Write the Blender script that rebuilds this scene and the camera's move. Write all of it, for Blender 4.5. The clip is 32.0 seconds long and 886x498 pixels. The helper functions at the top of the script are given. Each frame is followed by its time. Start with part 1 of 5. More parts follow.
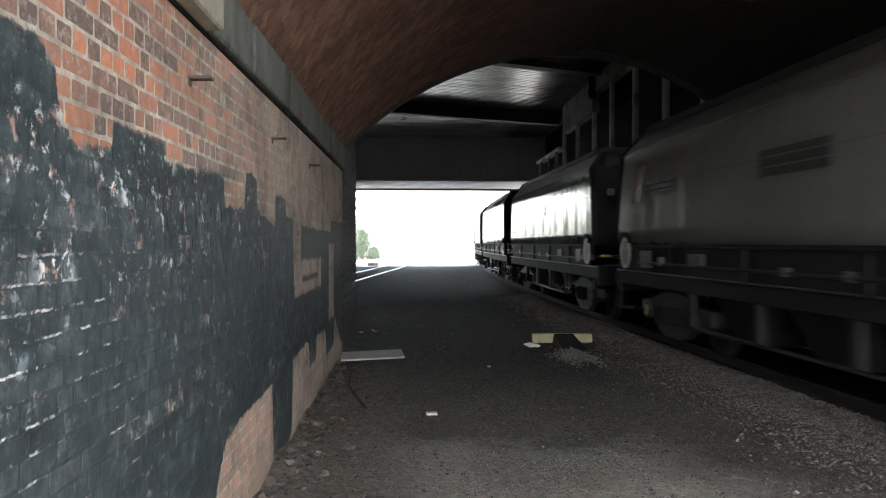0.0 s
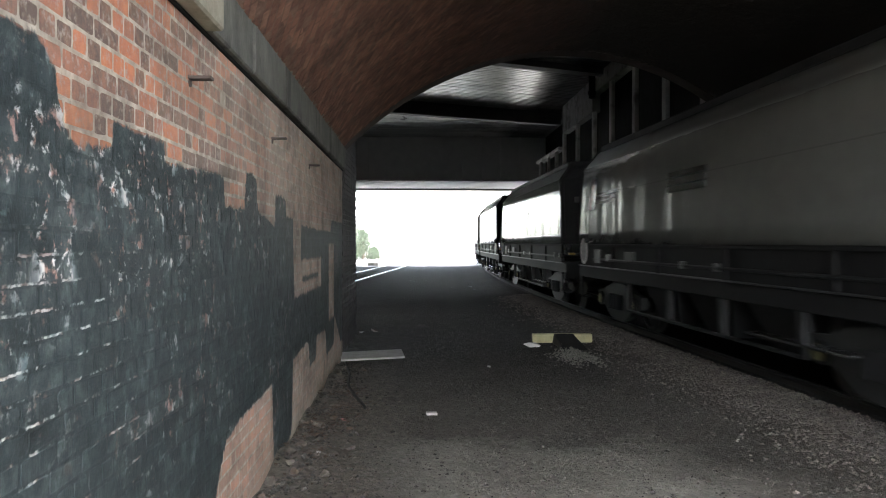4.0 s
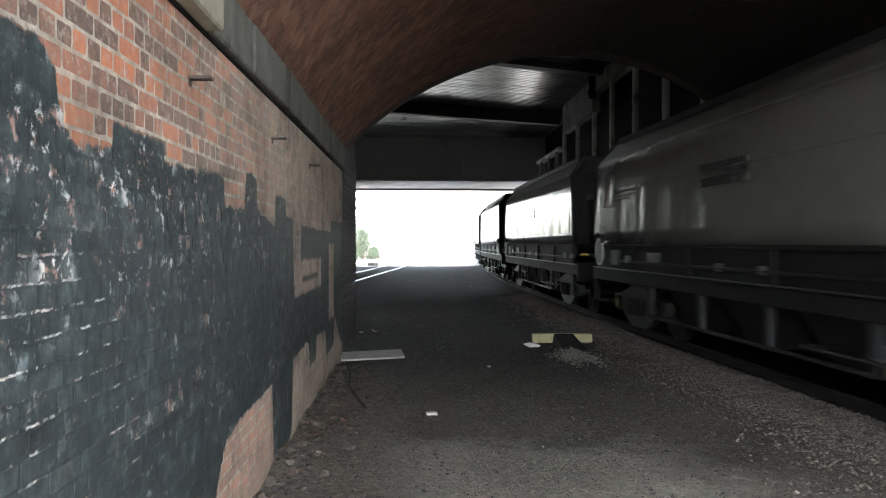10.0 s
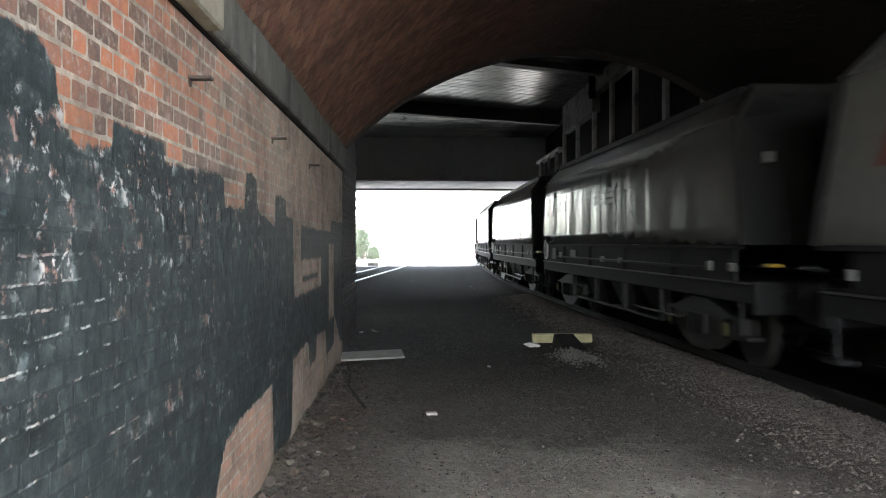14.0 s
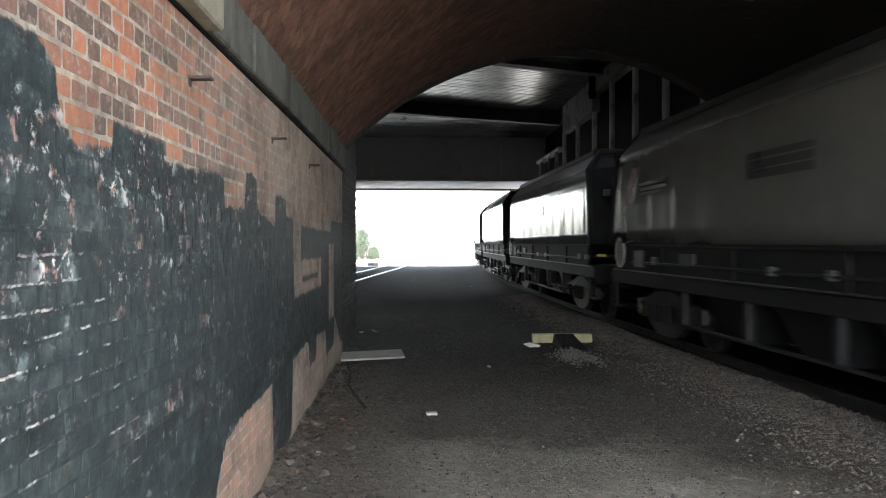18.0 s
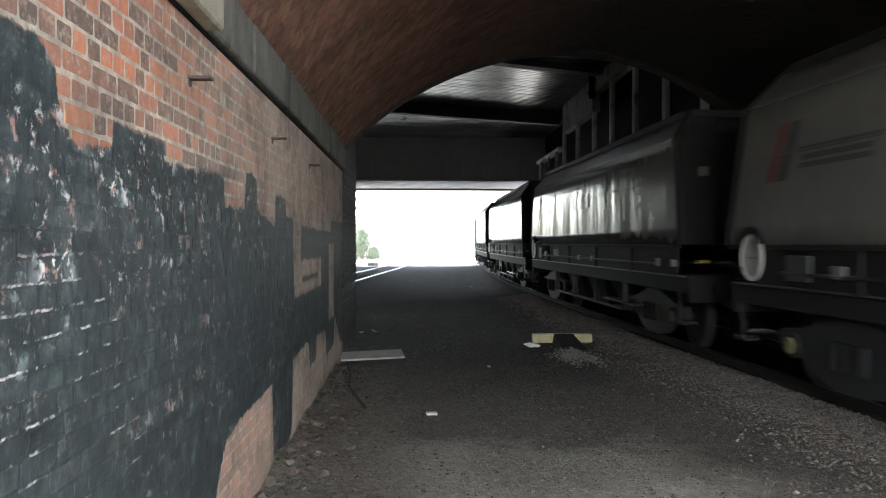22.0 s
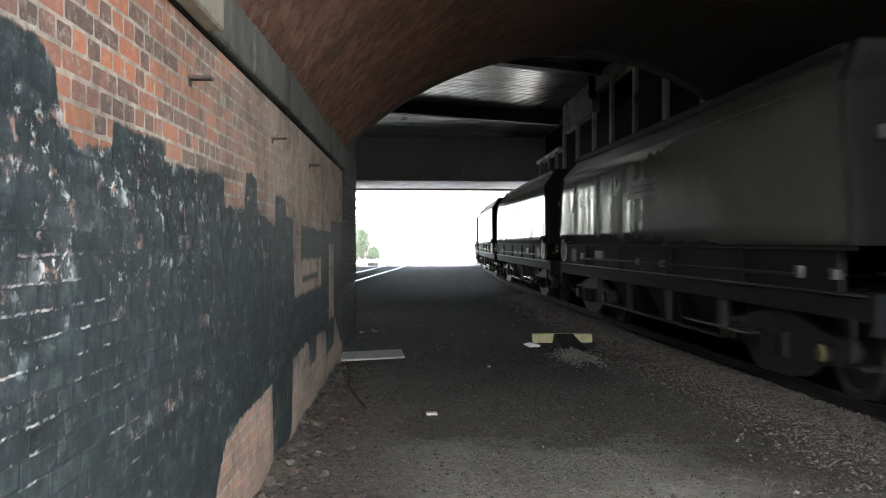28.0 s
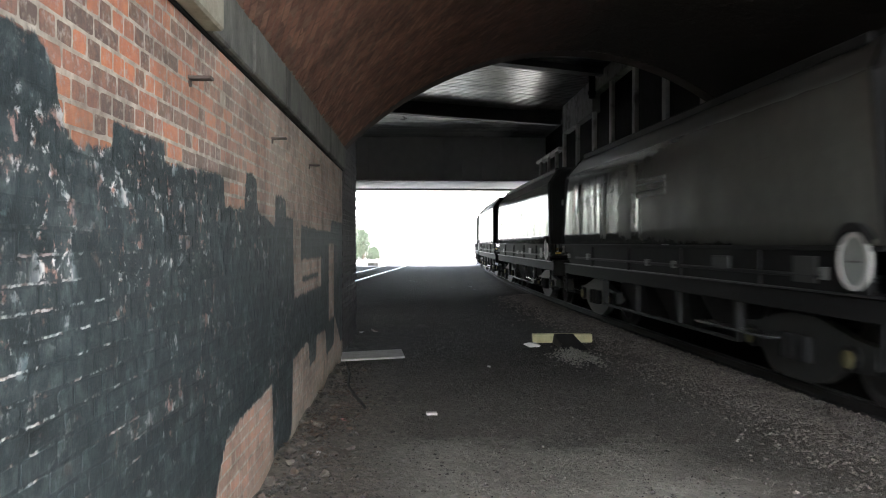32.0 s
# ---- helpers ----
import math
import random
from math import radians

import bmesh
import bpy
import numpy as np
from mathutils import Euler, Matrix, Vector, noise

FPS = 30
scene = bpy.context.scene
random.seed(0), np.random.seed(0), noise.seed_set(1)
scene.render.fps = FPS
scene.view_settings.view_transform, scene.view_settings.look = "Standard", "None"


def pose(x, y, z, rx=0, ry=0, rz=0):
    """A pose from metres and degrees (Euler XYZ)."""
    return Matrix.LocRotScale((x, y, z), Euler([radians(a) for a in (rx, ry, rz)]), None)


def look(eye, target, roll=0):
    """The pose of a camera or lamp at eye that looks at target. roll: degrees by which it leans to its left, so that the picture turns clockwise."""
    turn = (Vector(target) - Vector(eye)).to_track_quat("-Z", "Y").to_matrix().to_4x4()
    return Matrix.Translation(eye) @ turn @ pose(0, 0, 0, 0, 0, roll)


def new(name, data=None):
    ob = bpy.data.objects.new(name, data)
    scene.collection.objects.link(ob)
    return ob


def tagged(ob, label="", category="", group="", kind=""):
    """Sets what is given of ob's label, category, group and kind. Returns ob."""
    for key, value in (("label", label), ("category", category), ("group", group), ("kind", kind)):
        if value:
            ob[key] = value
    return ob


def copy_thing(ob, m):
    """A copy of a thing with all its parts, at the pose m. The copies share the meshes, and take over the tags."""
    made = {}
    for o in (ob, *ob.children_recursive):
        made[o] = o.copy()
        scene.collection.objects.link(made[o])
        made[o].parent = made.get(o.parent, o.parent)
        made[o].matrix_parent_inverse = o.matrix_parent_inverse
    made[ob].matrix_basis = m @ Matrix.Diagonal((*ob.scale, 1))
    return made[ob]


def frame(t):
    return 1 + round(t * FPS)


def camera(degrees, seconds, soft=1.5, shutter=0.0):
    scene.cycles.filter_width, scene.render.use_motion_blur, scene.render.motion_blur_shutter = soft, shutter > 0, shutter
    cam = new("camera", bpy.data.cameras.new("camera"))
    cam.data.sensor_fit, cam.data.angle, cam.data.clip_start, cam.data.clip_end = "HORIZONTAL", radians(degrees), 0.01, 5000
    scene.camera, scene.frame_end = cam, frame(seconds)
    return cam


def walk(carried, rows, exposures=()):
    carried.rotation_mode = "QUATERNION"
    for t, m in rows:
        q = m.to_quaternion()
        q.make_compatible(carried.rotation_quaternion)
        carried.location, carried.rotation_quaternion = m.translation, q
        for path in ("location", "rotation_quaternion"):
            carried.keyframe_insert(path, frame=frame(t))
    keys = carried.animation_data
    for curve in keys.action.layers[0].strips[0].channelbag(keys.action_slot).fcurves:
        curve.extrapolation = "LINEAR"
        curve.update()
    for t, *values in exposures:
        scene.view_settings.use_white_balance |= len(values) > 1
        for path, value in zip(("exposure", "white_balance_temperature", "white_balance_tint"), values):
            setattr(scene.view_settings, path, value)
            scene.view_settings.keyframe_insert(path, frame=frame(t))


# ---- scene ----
cam = camera(56.8, 32.0, soft=1.1, shutter=0.6)
EYE = (0.0, 0.0, 1.75)
AIM = look(EYE, (0.338, 10.0, 1.674))
walk(cam, [(0.0, AIM), (32.0, AIM)], exposures=[(0.0, 3.72), (1.5, 3.93), (32.0, 3.93)])

# ---- daylight: an overcast sky with a very soft sun ----
world = bpy.data.worlds.new("overcast_sky")
scene.world = world
world.use_nodes = True
wn = world.node_tree
sky = wn.nodes.new("ShaderNodeTexSky")
sky.sky_type, sky.sun_disc = "NISHITA", False
sky.sun_elevation, sky.sun_rotation = radians(50), radians(160)
sky.dust_density, sky.air_density = 2.2, 1.0
cloud = wn.nodes.new("ShaderNodeHueSaturation")
cloud.inputs["Saturation"].default_value = 0.45
wn.links.new(sky.outputs[0], cloud.inputs["Color"])
wn.links.new(cloud.outputs[0], wn.nodes["Background"].inputs[0])
wn.nodes["Background"].inputs[1].default_value = 0.15
sun_data = bpy.data.lights.new("sun", "SUN")
sun_data.energy, sun_data.angle, sun_data.color = 1.2, radians(25), (1.0, 0.985, 0.955)
sun = new("sun", sun_data)
sun.matrix_world = look((0, 0, 0), (-0.24, 0.60, -0.77))

# ---- layout, metres: x across, y along the passage, z up ----
WALL_X = -1.09            # brick face beside the viewer
SKEW = 0.5                # the road above crosses at an angle
SPRING_Z = 3.17           # springing of the vault
ARCH_CX, ARCH_R, CROWN_Z = 3.30, 5.895, 5.13
RIGHT_X = 7.69
NEAR_Y, FAR_Y = -2.0, 12.3   # ends of the vault on the left wall
COURSE, BRICK_L, BRICK_W = 0.081, 0.235, 0.1175
SOFFIT_Z = 8.45
END_Y = 52.0


def skew_y(y0, x):
    return y0 + SKEW * (x - WALL_X)


# the running track: offset of the train's near side, and its centre line
def side_x(y):
    if y > 110:
        return side_x(110) + (y - 110) * (-0.0717 + 0.0024 * 110)
    return 4.33 - 0.0717 * y + 0.0012 * y * y


def track_x(y):
    return side_x(y) + 1.35


# ================= materials =================
def mat(name):
    m = bpy.data.materials.new(name)
    m.use_nodes = True
    return m, m.node_tree.nodes, m.node_tree.links, m.node_tree.nodes["Principled BSDF"]


def N(nodes, kind, **kw):
    n = nodes.new(kind)
    for k, v in kw.items():
        n.inputs[k.replace("_", " ")].default_value = v
    return n


def ramp(nodes, stops, mode="LINEAR"):
    r = nodes.new("ShaderNodeValToRGB")
    cr = r.color_ramp
    cr.interpolation = mode
    while len(cr.elements) < len(stops):
        cr.elements.new(0.5)
    for e, (p, c) in zip(cr.elements, stops):
        e.position = p
    for e, (p, c) in zip(cr.elements, stops):
        e.color = (c, c, c, 1) if isinstance(c, (int, float)) else (*c, 1)
    return r


def maths(nodes, links, op, a, b=None, c=None, clamp=False):
    n = nodes.new("ShaderNodeMath")
    n.operation, n.use_clamp = op, clamp
    for i, v in enumerate((a, b, c)):
        if v is None:
            continue
        if isinstance(v, (int, float)):
            n.inputs[i].default_value = v
        else:
            links.new(v, n.inputs[i])
    return n.outputs[0]


def blend(nodes, links, f, a, b, mode="MIX"):
    n = nodes.new("ShaderNodeMix")
    n.data_type, n.blend_type = "RGBA", mode
    for i, v in ((0, f), (6, a), (7, b)):
        if isinstance(v, (int, float)):
            n.inputs[i].default_value = v
        elif isinstance(v, tuple):
            n.inputs[i].default_value = (*v, 1)
        else:
            links.new(v, n.inputs[i])
    return n.outputs[2]


def place(nodes, links, scale=(1, 1, 1)):
    g = nodes.new("ShaderNodeNewGeometry")
    m = nodes.new("ShaderNodeMapping")
    m.inputs["Scale"].default_value = scale
    links.new(g.outputs["Position"], m.inputs[0])
    return m.outputs[0]


def own_place(nodes, links, scale=(1, 1, 1)):
    g = nodes.new("ShaderNodeTexCoord")
    m = nodes.new("ShaderNodeMapping")
    m.inputs["Scale"].default_value = scale
    links.new(g.outputs["Object"], m.inputs[0])
    return m.outputs[0]


def noisy(nodes, links, vec, scale, detail=4, rough=0.6):
    n = N(nodes, "ShaderNodeTexNoise", Scale=scale, Detail=detail, Roughness=rough)
    links.new(vec, n.inputs["Vector"])
    return n.outputs[0]


def bump(nodes, links, height, bsdf, strength=0.4, distance=0.01):
    b = N(nodes, "ShaderNodeBump", Strength=strength, Distance=distance)
    links.new(height, b.inputs["Height"])
    links.new(b.outputs[0], bsdf.inputs["Normal"])


def surface(name, dark, light, rough=0.8, scale=6.0, grain=60.0, metal=0.0, relief=0.3, depth=0.01, stretch=(1, 1, 1), own=False, stain=None, pieces=0.0):
    """A plain two-scale surface: broad patches, fine grain, relief."""
    m, n, l, b = mat(name)
    v = (own_place if own else place)(n, l, stretch)
    big, fine = noisy(n, l, v, scale), noisy(n, l, v, grain, 5, 0.7)
    mix = maths(n, l, "ADD", maths(n, l, "MULTIPLY", big, 0.6), maths(n, l, "MULTIPLY", fine, 0.4))
    r = ramp(n, [(0.32, dark), (0.68, light)])
    l.new(mix, r.inputs[0])
    col = r.outputs[0]
    if stain:
        s = ramp(n, [(0.52, 0.0), (0.66, 1.0)])
        l.new(noisy(n, l, v, scale * 0.45, 6, 0.65), s.inputs[0])
        col = blend(n, l, s.outputs[0], col, stain)
    if pieces:
        gi, oi = n.new("ShaderNodeNewGeometry"), n.new("ShaderNodeObjectInfo")
        rnd = maths(n, l, "FRACT", maths(n, l, "ADD", gi.outputs["Random Per Island"], oi.outputs["Random"]))
        tone = ramp(n, [(0.0, 1.0 - pieces), (0.6, 1.0 - 0.25 * pieces), (1.0, 1.0)])
        l.new(rnd, tone.inputs[0])
        col = blend(n, l, 1.0, col, tone.outputs[0], "MULTIPLY")
    l.new(col, b.inputs["Base Color"])
    rr = maths(n, l, "MULTIPLY_ADD", fine, 0.3, rough - 0.15, True)
    l.new(rr, b.inputs["Roughness"])
    b.inputs["Metallic"].default_value = metal
    bump(n, l, mix, b, relief, depth)
    return m


# black paint-over on the brick wall: upper and lower edge along the wall
PAINT_TOP = [(2.0, 2.36), (2.40, 2.36), (2.49, 2.32), (2.56, 2.20), (2.59, 2.09), (2.72, 2.07), (2.98, 2.11), (2.985, 2.20), (3.40, 2.19),
             (3.63, 2.19), (3.635, 2.11), (4.62, 2.14), (4.70, 2.13), (4.72, 1.97), (5.30, 1.98), (5.31, 2.21), (5.66, 2.21), (5.70, 1.98),
             (6.42, 1.88), (6.45, 2.14), (6.93, 2.13), (6.95, 1.98), (7.36, 1.97), (7.42, 1.26), (7.82, 1.26), (7.87, 1.93), (9.4, 1.90), (10.6, 1.90), (10.7, 2.05), (12.0, 2.05)]
PAINT_LOW = [(2.0, -0.2), (4.40, -0.2), (4.52, 0.35), (4.72, 0.58), (5.1, 0.64), (6.30, 0.66), (6.34, 0.05), (7.25, 0.05), (7.35, 0.70),
             (8.4, 0.74), (8.5, 0.45), (9.0, 0.48), (9.1, 0.72), (10.0, 0.68), (10.1, 0.35), (11.0, 0.4), (11.1, 0.75), (12.4, 0.3)]


# where the paint has flaked most: centre along and up the wall, half extents
FLAKED = [(2.53, 1.74, 0.15, 0.28), (2.98, 1.90, 0.10, 0.16), (3.02, 1.66, 0.08, 0.14), (3.42, 0.62, 0.12, 0.20), (3.02, 0.62, 0.10, 0.12)]


def paint_mask(n, l):
    """1 where the black paint lies; also returns 1 where it was missed or has flaked."""
    g = n.new("ShaderNodeNewGeometry")
    s = n.new("ShaderNodeSeparateXYZ")
    l.new(g.outputs["Position"], s.inputs[0])
    wob = noisy(n, l, place(n, l, (1, 0.8, 0.8)), 17, 5, 0.65)
    wob2 = noisy(n, l, place(n, l), 9, 3)
    y = maths(n, l, "ADD", s.outputs[1], maths(n, l, "MULTIPLY_ADD", wob2, 0.10, -0.05))
    u = maths(n, l, "MULTIPLY_ADD", y, 0.1, -0.2)
    edge = []
    for pts in (PAINT_TOP, PAINT_LOW):
        r = ramp(n, [((yy - 2.0) / 10.0, (zz + 0.5) / 3.0) for yy, zz in pts[:32]])
        l.new(u, r.inputs[0])
        edge.append(maths(n, l, "MULTIPLY_ADD", r.outputs[0], 3.0, -0.5))
    z = maths(n, l, "ADD", s.outputs[2], maths(n, l, "MULTIPLY_ADD", wob, 0.11, -0.055))
    under = maths(n, l, "MULTIPLY", maths(n, l, "SUBTRACT", edge[0], z), 60.0, clamp=True)
    over = maths(n, l, "MULTIPLY", maths(n, l, "SUBTRACT", z, edge[1]), 60.0, clamp=True)
    m = maths(n, l, "MULTIPLY", under, over)
    # patches left bare, and a stroke across one of them
    def within(v, a, b, soft=30.0):
        lo = maths(n, l, "MULTIPLY", maths(n, l, "SUBTRACT", v, a), soft, clamp=True)
        hi = maths(n, l, "MULTIPLY", maths(n, l, "SUBTRACT", b, v), soft, clamp=True)
        return maths(n, l, "MULTIPLY", lo, hi)
    bare = maths(n, l, "MULTIPLY", within(y, 7.42, 9.55), within(z, 1.24, 1.60))
    stroke = maths(n, l, "MULTIPLY", within(y, 7.95, 9.3), within(z, 1.35, 1.44))
    streak = maths(n, l, "MULTIPLY", within(y, 10.35, 11.05), within(z, 0.75, 1.75))
    open_ = maths(n, l, "MAXIMUM", maths(n, l, "MULTIPLY", bare, maths(n, l, "SUBTRACT", 1.0, stroke)), streak)
    m = maths(n, l, "MULTIPLY", m, maths(n, l, "SUBTRACT", 1.0, open_))
    return m, s


def brick_paint(n, l, bare, b, rough, each=None):
    """Lays the flaking black paint over a bare colour."""
    m, s = paint_mask(n, l)

    def level(value, lo, hi):
        r = ramp(n, [(lo, 0.0), (hi, 1.0)])
        l.new(value, r.inputs[0])
        return r.outputs[0]
    # flakes in clusters, thinning out along the wall
    area = maths(n, l, "MULTIPLY", level(noisy(n, l, place(n, l, (1, 0.8, 1.0)), 2.1, 3), 0.41, 0.60), 0.75)
    for cy, cz, ry, rz in FLAKED:
        dy = maths(n, l, "MULTIPLY_ADD", s.outputs[1], 1.0 / ry, -cy / ry)
        dz = maths(n, l, "MULTIPLY_ADD", s.outputs[2], 1.0 / rz, -cz / rz)
        d2 = maths(n, l, "ADD", maths(n, l, "MULTIPLY", dy, dy), maths(n, l, "MULTIPLY", dz, dz))
        area = maths(n, l, "MAXIMUM", area, maths(n, l, "SUBTRACT", 1.35, d2, clamp=True))
    fade = maths(n, l, "MULTIPLY_ADD", s.outputs[1], -0.20, 1.70, True)
    worn = noisy(n, l, place(n, l, (1, 0.85, 1.0)), 13, 6, 0.72)
    if each is not None:
        worn = maths(n, l, "ADD", worn, maths(n, l, "MULTIPLY_ADD", each, 0.10, -0.05))
    spots = level(worn, 0.56, 0.63)
    fine_ = level(noisy(n, l, place(n, l, (1, 0.8, 1.0)), 34, 4, 0.6), 0.62, 0.70)
    spots = maths(n, l, "MULTIPLY", maths(n, l, "MAXIMUM", spots, maths(n, l, "MULTIPLY", fine_, 0.5)), area)
    clear = maths(n, l, "ADD", maths(n, l, "MULTIPLY_ADD", s.outputs[2], 3.0, -2.5), maths(n, l, "MULTIPLY_ADD", s.outputs[1], 1.5, -4.35), clamp=True)
    spots = maths(n, l, "MULTIPLY", spots, clear)
    # paint missed along the bed joints
    wavy = maths(n, l, "ADD", s.outputs[2], maths(n, l, "MULTIPLY_ADD", noisy(n, l, place(n, l), 30, 3), 0.018, -0.009))
    row = maths(n, l, "FRACT", maths(n, l, "MULTIPLY_ADD", wavy, 1.0 / COURSE, -0.012 / COURSE + 0.05))
    joint = maths(n, l, "MULTIPLY", maths(n, l, "SUBTRACT", 0.13, row), 20.0, clamp=True)
    run_ = maths(n, l, "MULTIPLY", level(noisy(n, l, place(n, l, (1, 0.6, 0.6)), 6, 5, 0.68), 0.51, 0.57), level(noisy(n, l, place(n, l, (1, 0.7, 0.5)), 13, 5, 0.7), 0.45, 0.56))
    upright = maths(n, l, "MULTIPLY_ADD", s.outputs[1], -1.2, 4.3, True)
    run_ = maths(n, l, "MULTIPLY", run_, upright)
    low = maths(n, l, "MULTIPLY", maths(n, l, "MULTIPLY", maths(n, l, "SUBTRACT", 1.85, s.outputs[2]), 4.0, clamp=True), maths(n, l, "MULTIPLY", s.outputs[2], 1.2, clamp=True))
    line = maths(n, l, "MULTIPLY", maths(n, l, "MULTIPLY", joint, run_), low)
    flake = maths(n, l, "MULTIPLY", maths(n, l, "MAXIMUM", spots, line), fade)
    tint = ramp(n, [(0.34, (0.20, 0.27, 0.28)), (0.43, (0.42, 0.45, 0.45)), (0.475, (0.84, 0.82, 0.79)), (0.52, (0.80, 0.74, 0.70)), (0.56, (0.46, 0.25, 0.19)), (0.62, (0.56, 0.30, 0.25)), (0.70, (0.52, 0.40, 0.38))])
    l.new(noisy(n, l, place(n, l), 7.0, 2), tint.inputs[0])
    tint_ = blend(n, l, maths(n, l, "MULTIPLY", line, 0.8), tint.outputs[0], (0.72, 0.71, 0.68))
    # brushed, chalky paint
    brush = maths(n, l, "ADD", maths(n, l, "MULTIPLY", noisy(n, l, place(n, l, (1, 0.7, 0.6)), 15, 6, 0.75), 0.65), maths(n, l, "MULTIPLY", noisy(n, l, place(n, l, (1, 0.7, 0.9)), 5, 6, 0.7), 0.35))
    if each is not None:
        brush = maths(n, l, "ADD", brush, maths(n, l, "MULTIPLY_ADD", each, 0.07, -0.035))
        # daylight from the open end put into the paint: paler near and low
        open_light = maths(n, l, "MULTIPLY", maths(n, l, "MULTIPLY_ADD", s.outputs[1], -0.25, 1.3, True), maths(n, l, "MULTIPLY_ADD", s.outputs[2], -1.2, 2.7, True))
        brush = maths(n, l, "ADD", brush, maths(n, l, "MULTIPLY_ADD", open_light, 0.075, -0.035))
    else:
        brush = maths(n, l, "ADD", brush, -0.035)
    pr = ramp(n, [(0.34, (0.012, 0.0165, 0.018)), (0.50, (0.031, 0.0445, 0.047)), (0.60, (0.072, 0.092, 0.094)), (0.70, (0.17, 0.197, 0.195))])
    l.new(brush, pr.inputs[0])
    paint = blend(n, l, flake, pr.outputs[0], tint_)
    l.new(blend(n, l, m, bare, paint), b.inputs["Base Color"])
    l.new(maths(n, l, "MULTIPLY_ADD", m, -0.30, rough), b.inputs["Roughness"])


def brick_material(name, mortar=False):
    m, n, l, b = mat(name)
    v = place(n, l)
    fine, mid = noisy(n, l, v, 90, 5, 0.7), noisy(n, l, v, 14, 4)
    if mortar:
        r = ramp(n, [(0.3, (0.27, 0.235, 0.185)), (0.7, (0.57, 0.51, 0.42))])
        l.new(mid, r.inputs[0])
        sooty = ramp(n, [(0.46, 0.0), (0.70, 0.6)])
        l.new(noisy(n, l, v, 2.2, 5, 0.65), sooty.inputs[0])
        bare = blend(n, l, sooty.outputs[0], r.outputs[0], (0.09, 0.07, 0.058))
        rnd = None
    else:
        oi = n.new("ShaderNodeObjectInfo")
        gi = n.new("ShaderNodeNewGeometry")
        rnd = maths(n, l, "FRACT", maths(n, l, "ADD", oi.outputs["Random"], gi.outputs["Random Per Island"]))
        single = rnd
        blot = noisy(n, l, v, 19, 5, 0.65)
        rnd = maths(n, l, "ADD", rnd, maths(n, l, "MULTIPLY_ADD", blot, 1.1, -0.55), clamp=True)
        r = ramp(n, [(0.0, (0.115, 0.080, 0.066)), (0.22, (0.20, 0.118, 0.090)), (0.42, (0.34, 0.15, 0.10)), (0.72, (0.47, 0.175, 0.095)), (1.0, (0.59, 0.222, 0.105))])
        l.new(rnd, r.inputs[0])
        soot = ramp(n, [(0.46, 0.0), (0.70, 0.75)])
        l.new(noisy(n, l, v, 2.2, 5, 0.65), soot.inputs[0])
        c = blend(n, l, maths(n, l, "MULTIPLY_ADD", mid, 0.5, -0.12, True), r.outputs[0], (0.24, 0.17, 0.13))
        # the wall further in is bleached and dusty
        g2 = n.new("ShaderNodeSeparateXYZ")
        l.new(gi.outputs["Position"], g2.inputs[0])
        dust = maths(n, l, "MULTIPLY", maths(n, l, "MULTIPLY_ADD", g2.outputs[1], 0.27, -0.86, True), maths(n, l, "MULTIPLY_ADD", mid, 1.0, 0.35, True))
        c = blend(n, l, maths(n, l, "MULTIPLY", dust, 0.88), c, (0.46, 0.40, 0.335))
        # rubbed, salmon-coloured courses low on the wall
        low = maths(n, l, "MULTIPLY", maths(n, l, "MULTIPLY", maths(n, l, "MULTIPLY_ADD", g2.outputs[2], -3.0, 2.6, True), maths(n, l, "MULTIPLY_ADD", g2.outputs[1], -1.2, 9.0, True)), maths(n, l, "MULTIPLY_ADD", mid, 0.8, 0.25, True))
        c = blend(n, l, maths(n, l, "MULTIPLY", low, 0.55), c, (0.52, 0.30, 0.215))
        smear = ramp(n, [(0.52, 0.0), (0.66, 0.75)])
        l.new(noisy(n, l, v, 26, 5, 0.7), smear.inputs[0])
        c = blend(n, l, smear.outputs[0], c, (0.40, 0.34, 0.29))
        bare = blend(n, l, soot.outputs[0], c, (0.11, 0.082, 0.068))
    # earth splashed up from the floor
    gp = n.new("ShaderNodeNewGeometry")
    sp = n.new("ShaderNodeSeparateXYZ")
    l.new(gp.outputs["Position"], sp.inputs[0])
    splash = maths(n, l, "MULTIPLY", maths(n, l, "SUBTRACT", maths(n, l, "MULTIPLY_ADD", noisy(n, l, v, 5, 5, 0.7), 0.55, 0.02), sp.outputs[2]), 6.0, clamp=True)
    bare = blend(n, l, maths(n, l, "MULTIPLY", splash, 0.45), bare, (0.21, 0.185, 0.145))
    brick_paint(n, l, bare, b, 0.88, rnd and single)
    bump(n, l, maths(n, l, "ADD", maths(n, l, "MULTIPLY", mid, 0.9), maths(n, l, "MULTIPLY", fine, 0.5)), b, 0.7, 0.014)
    return m


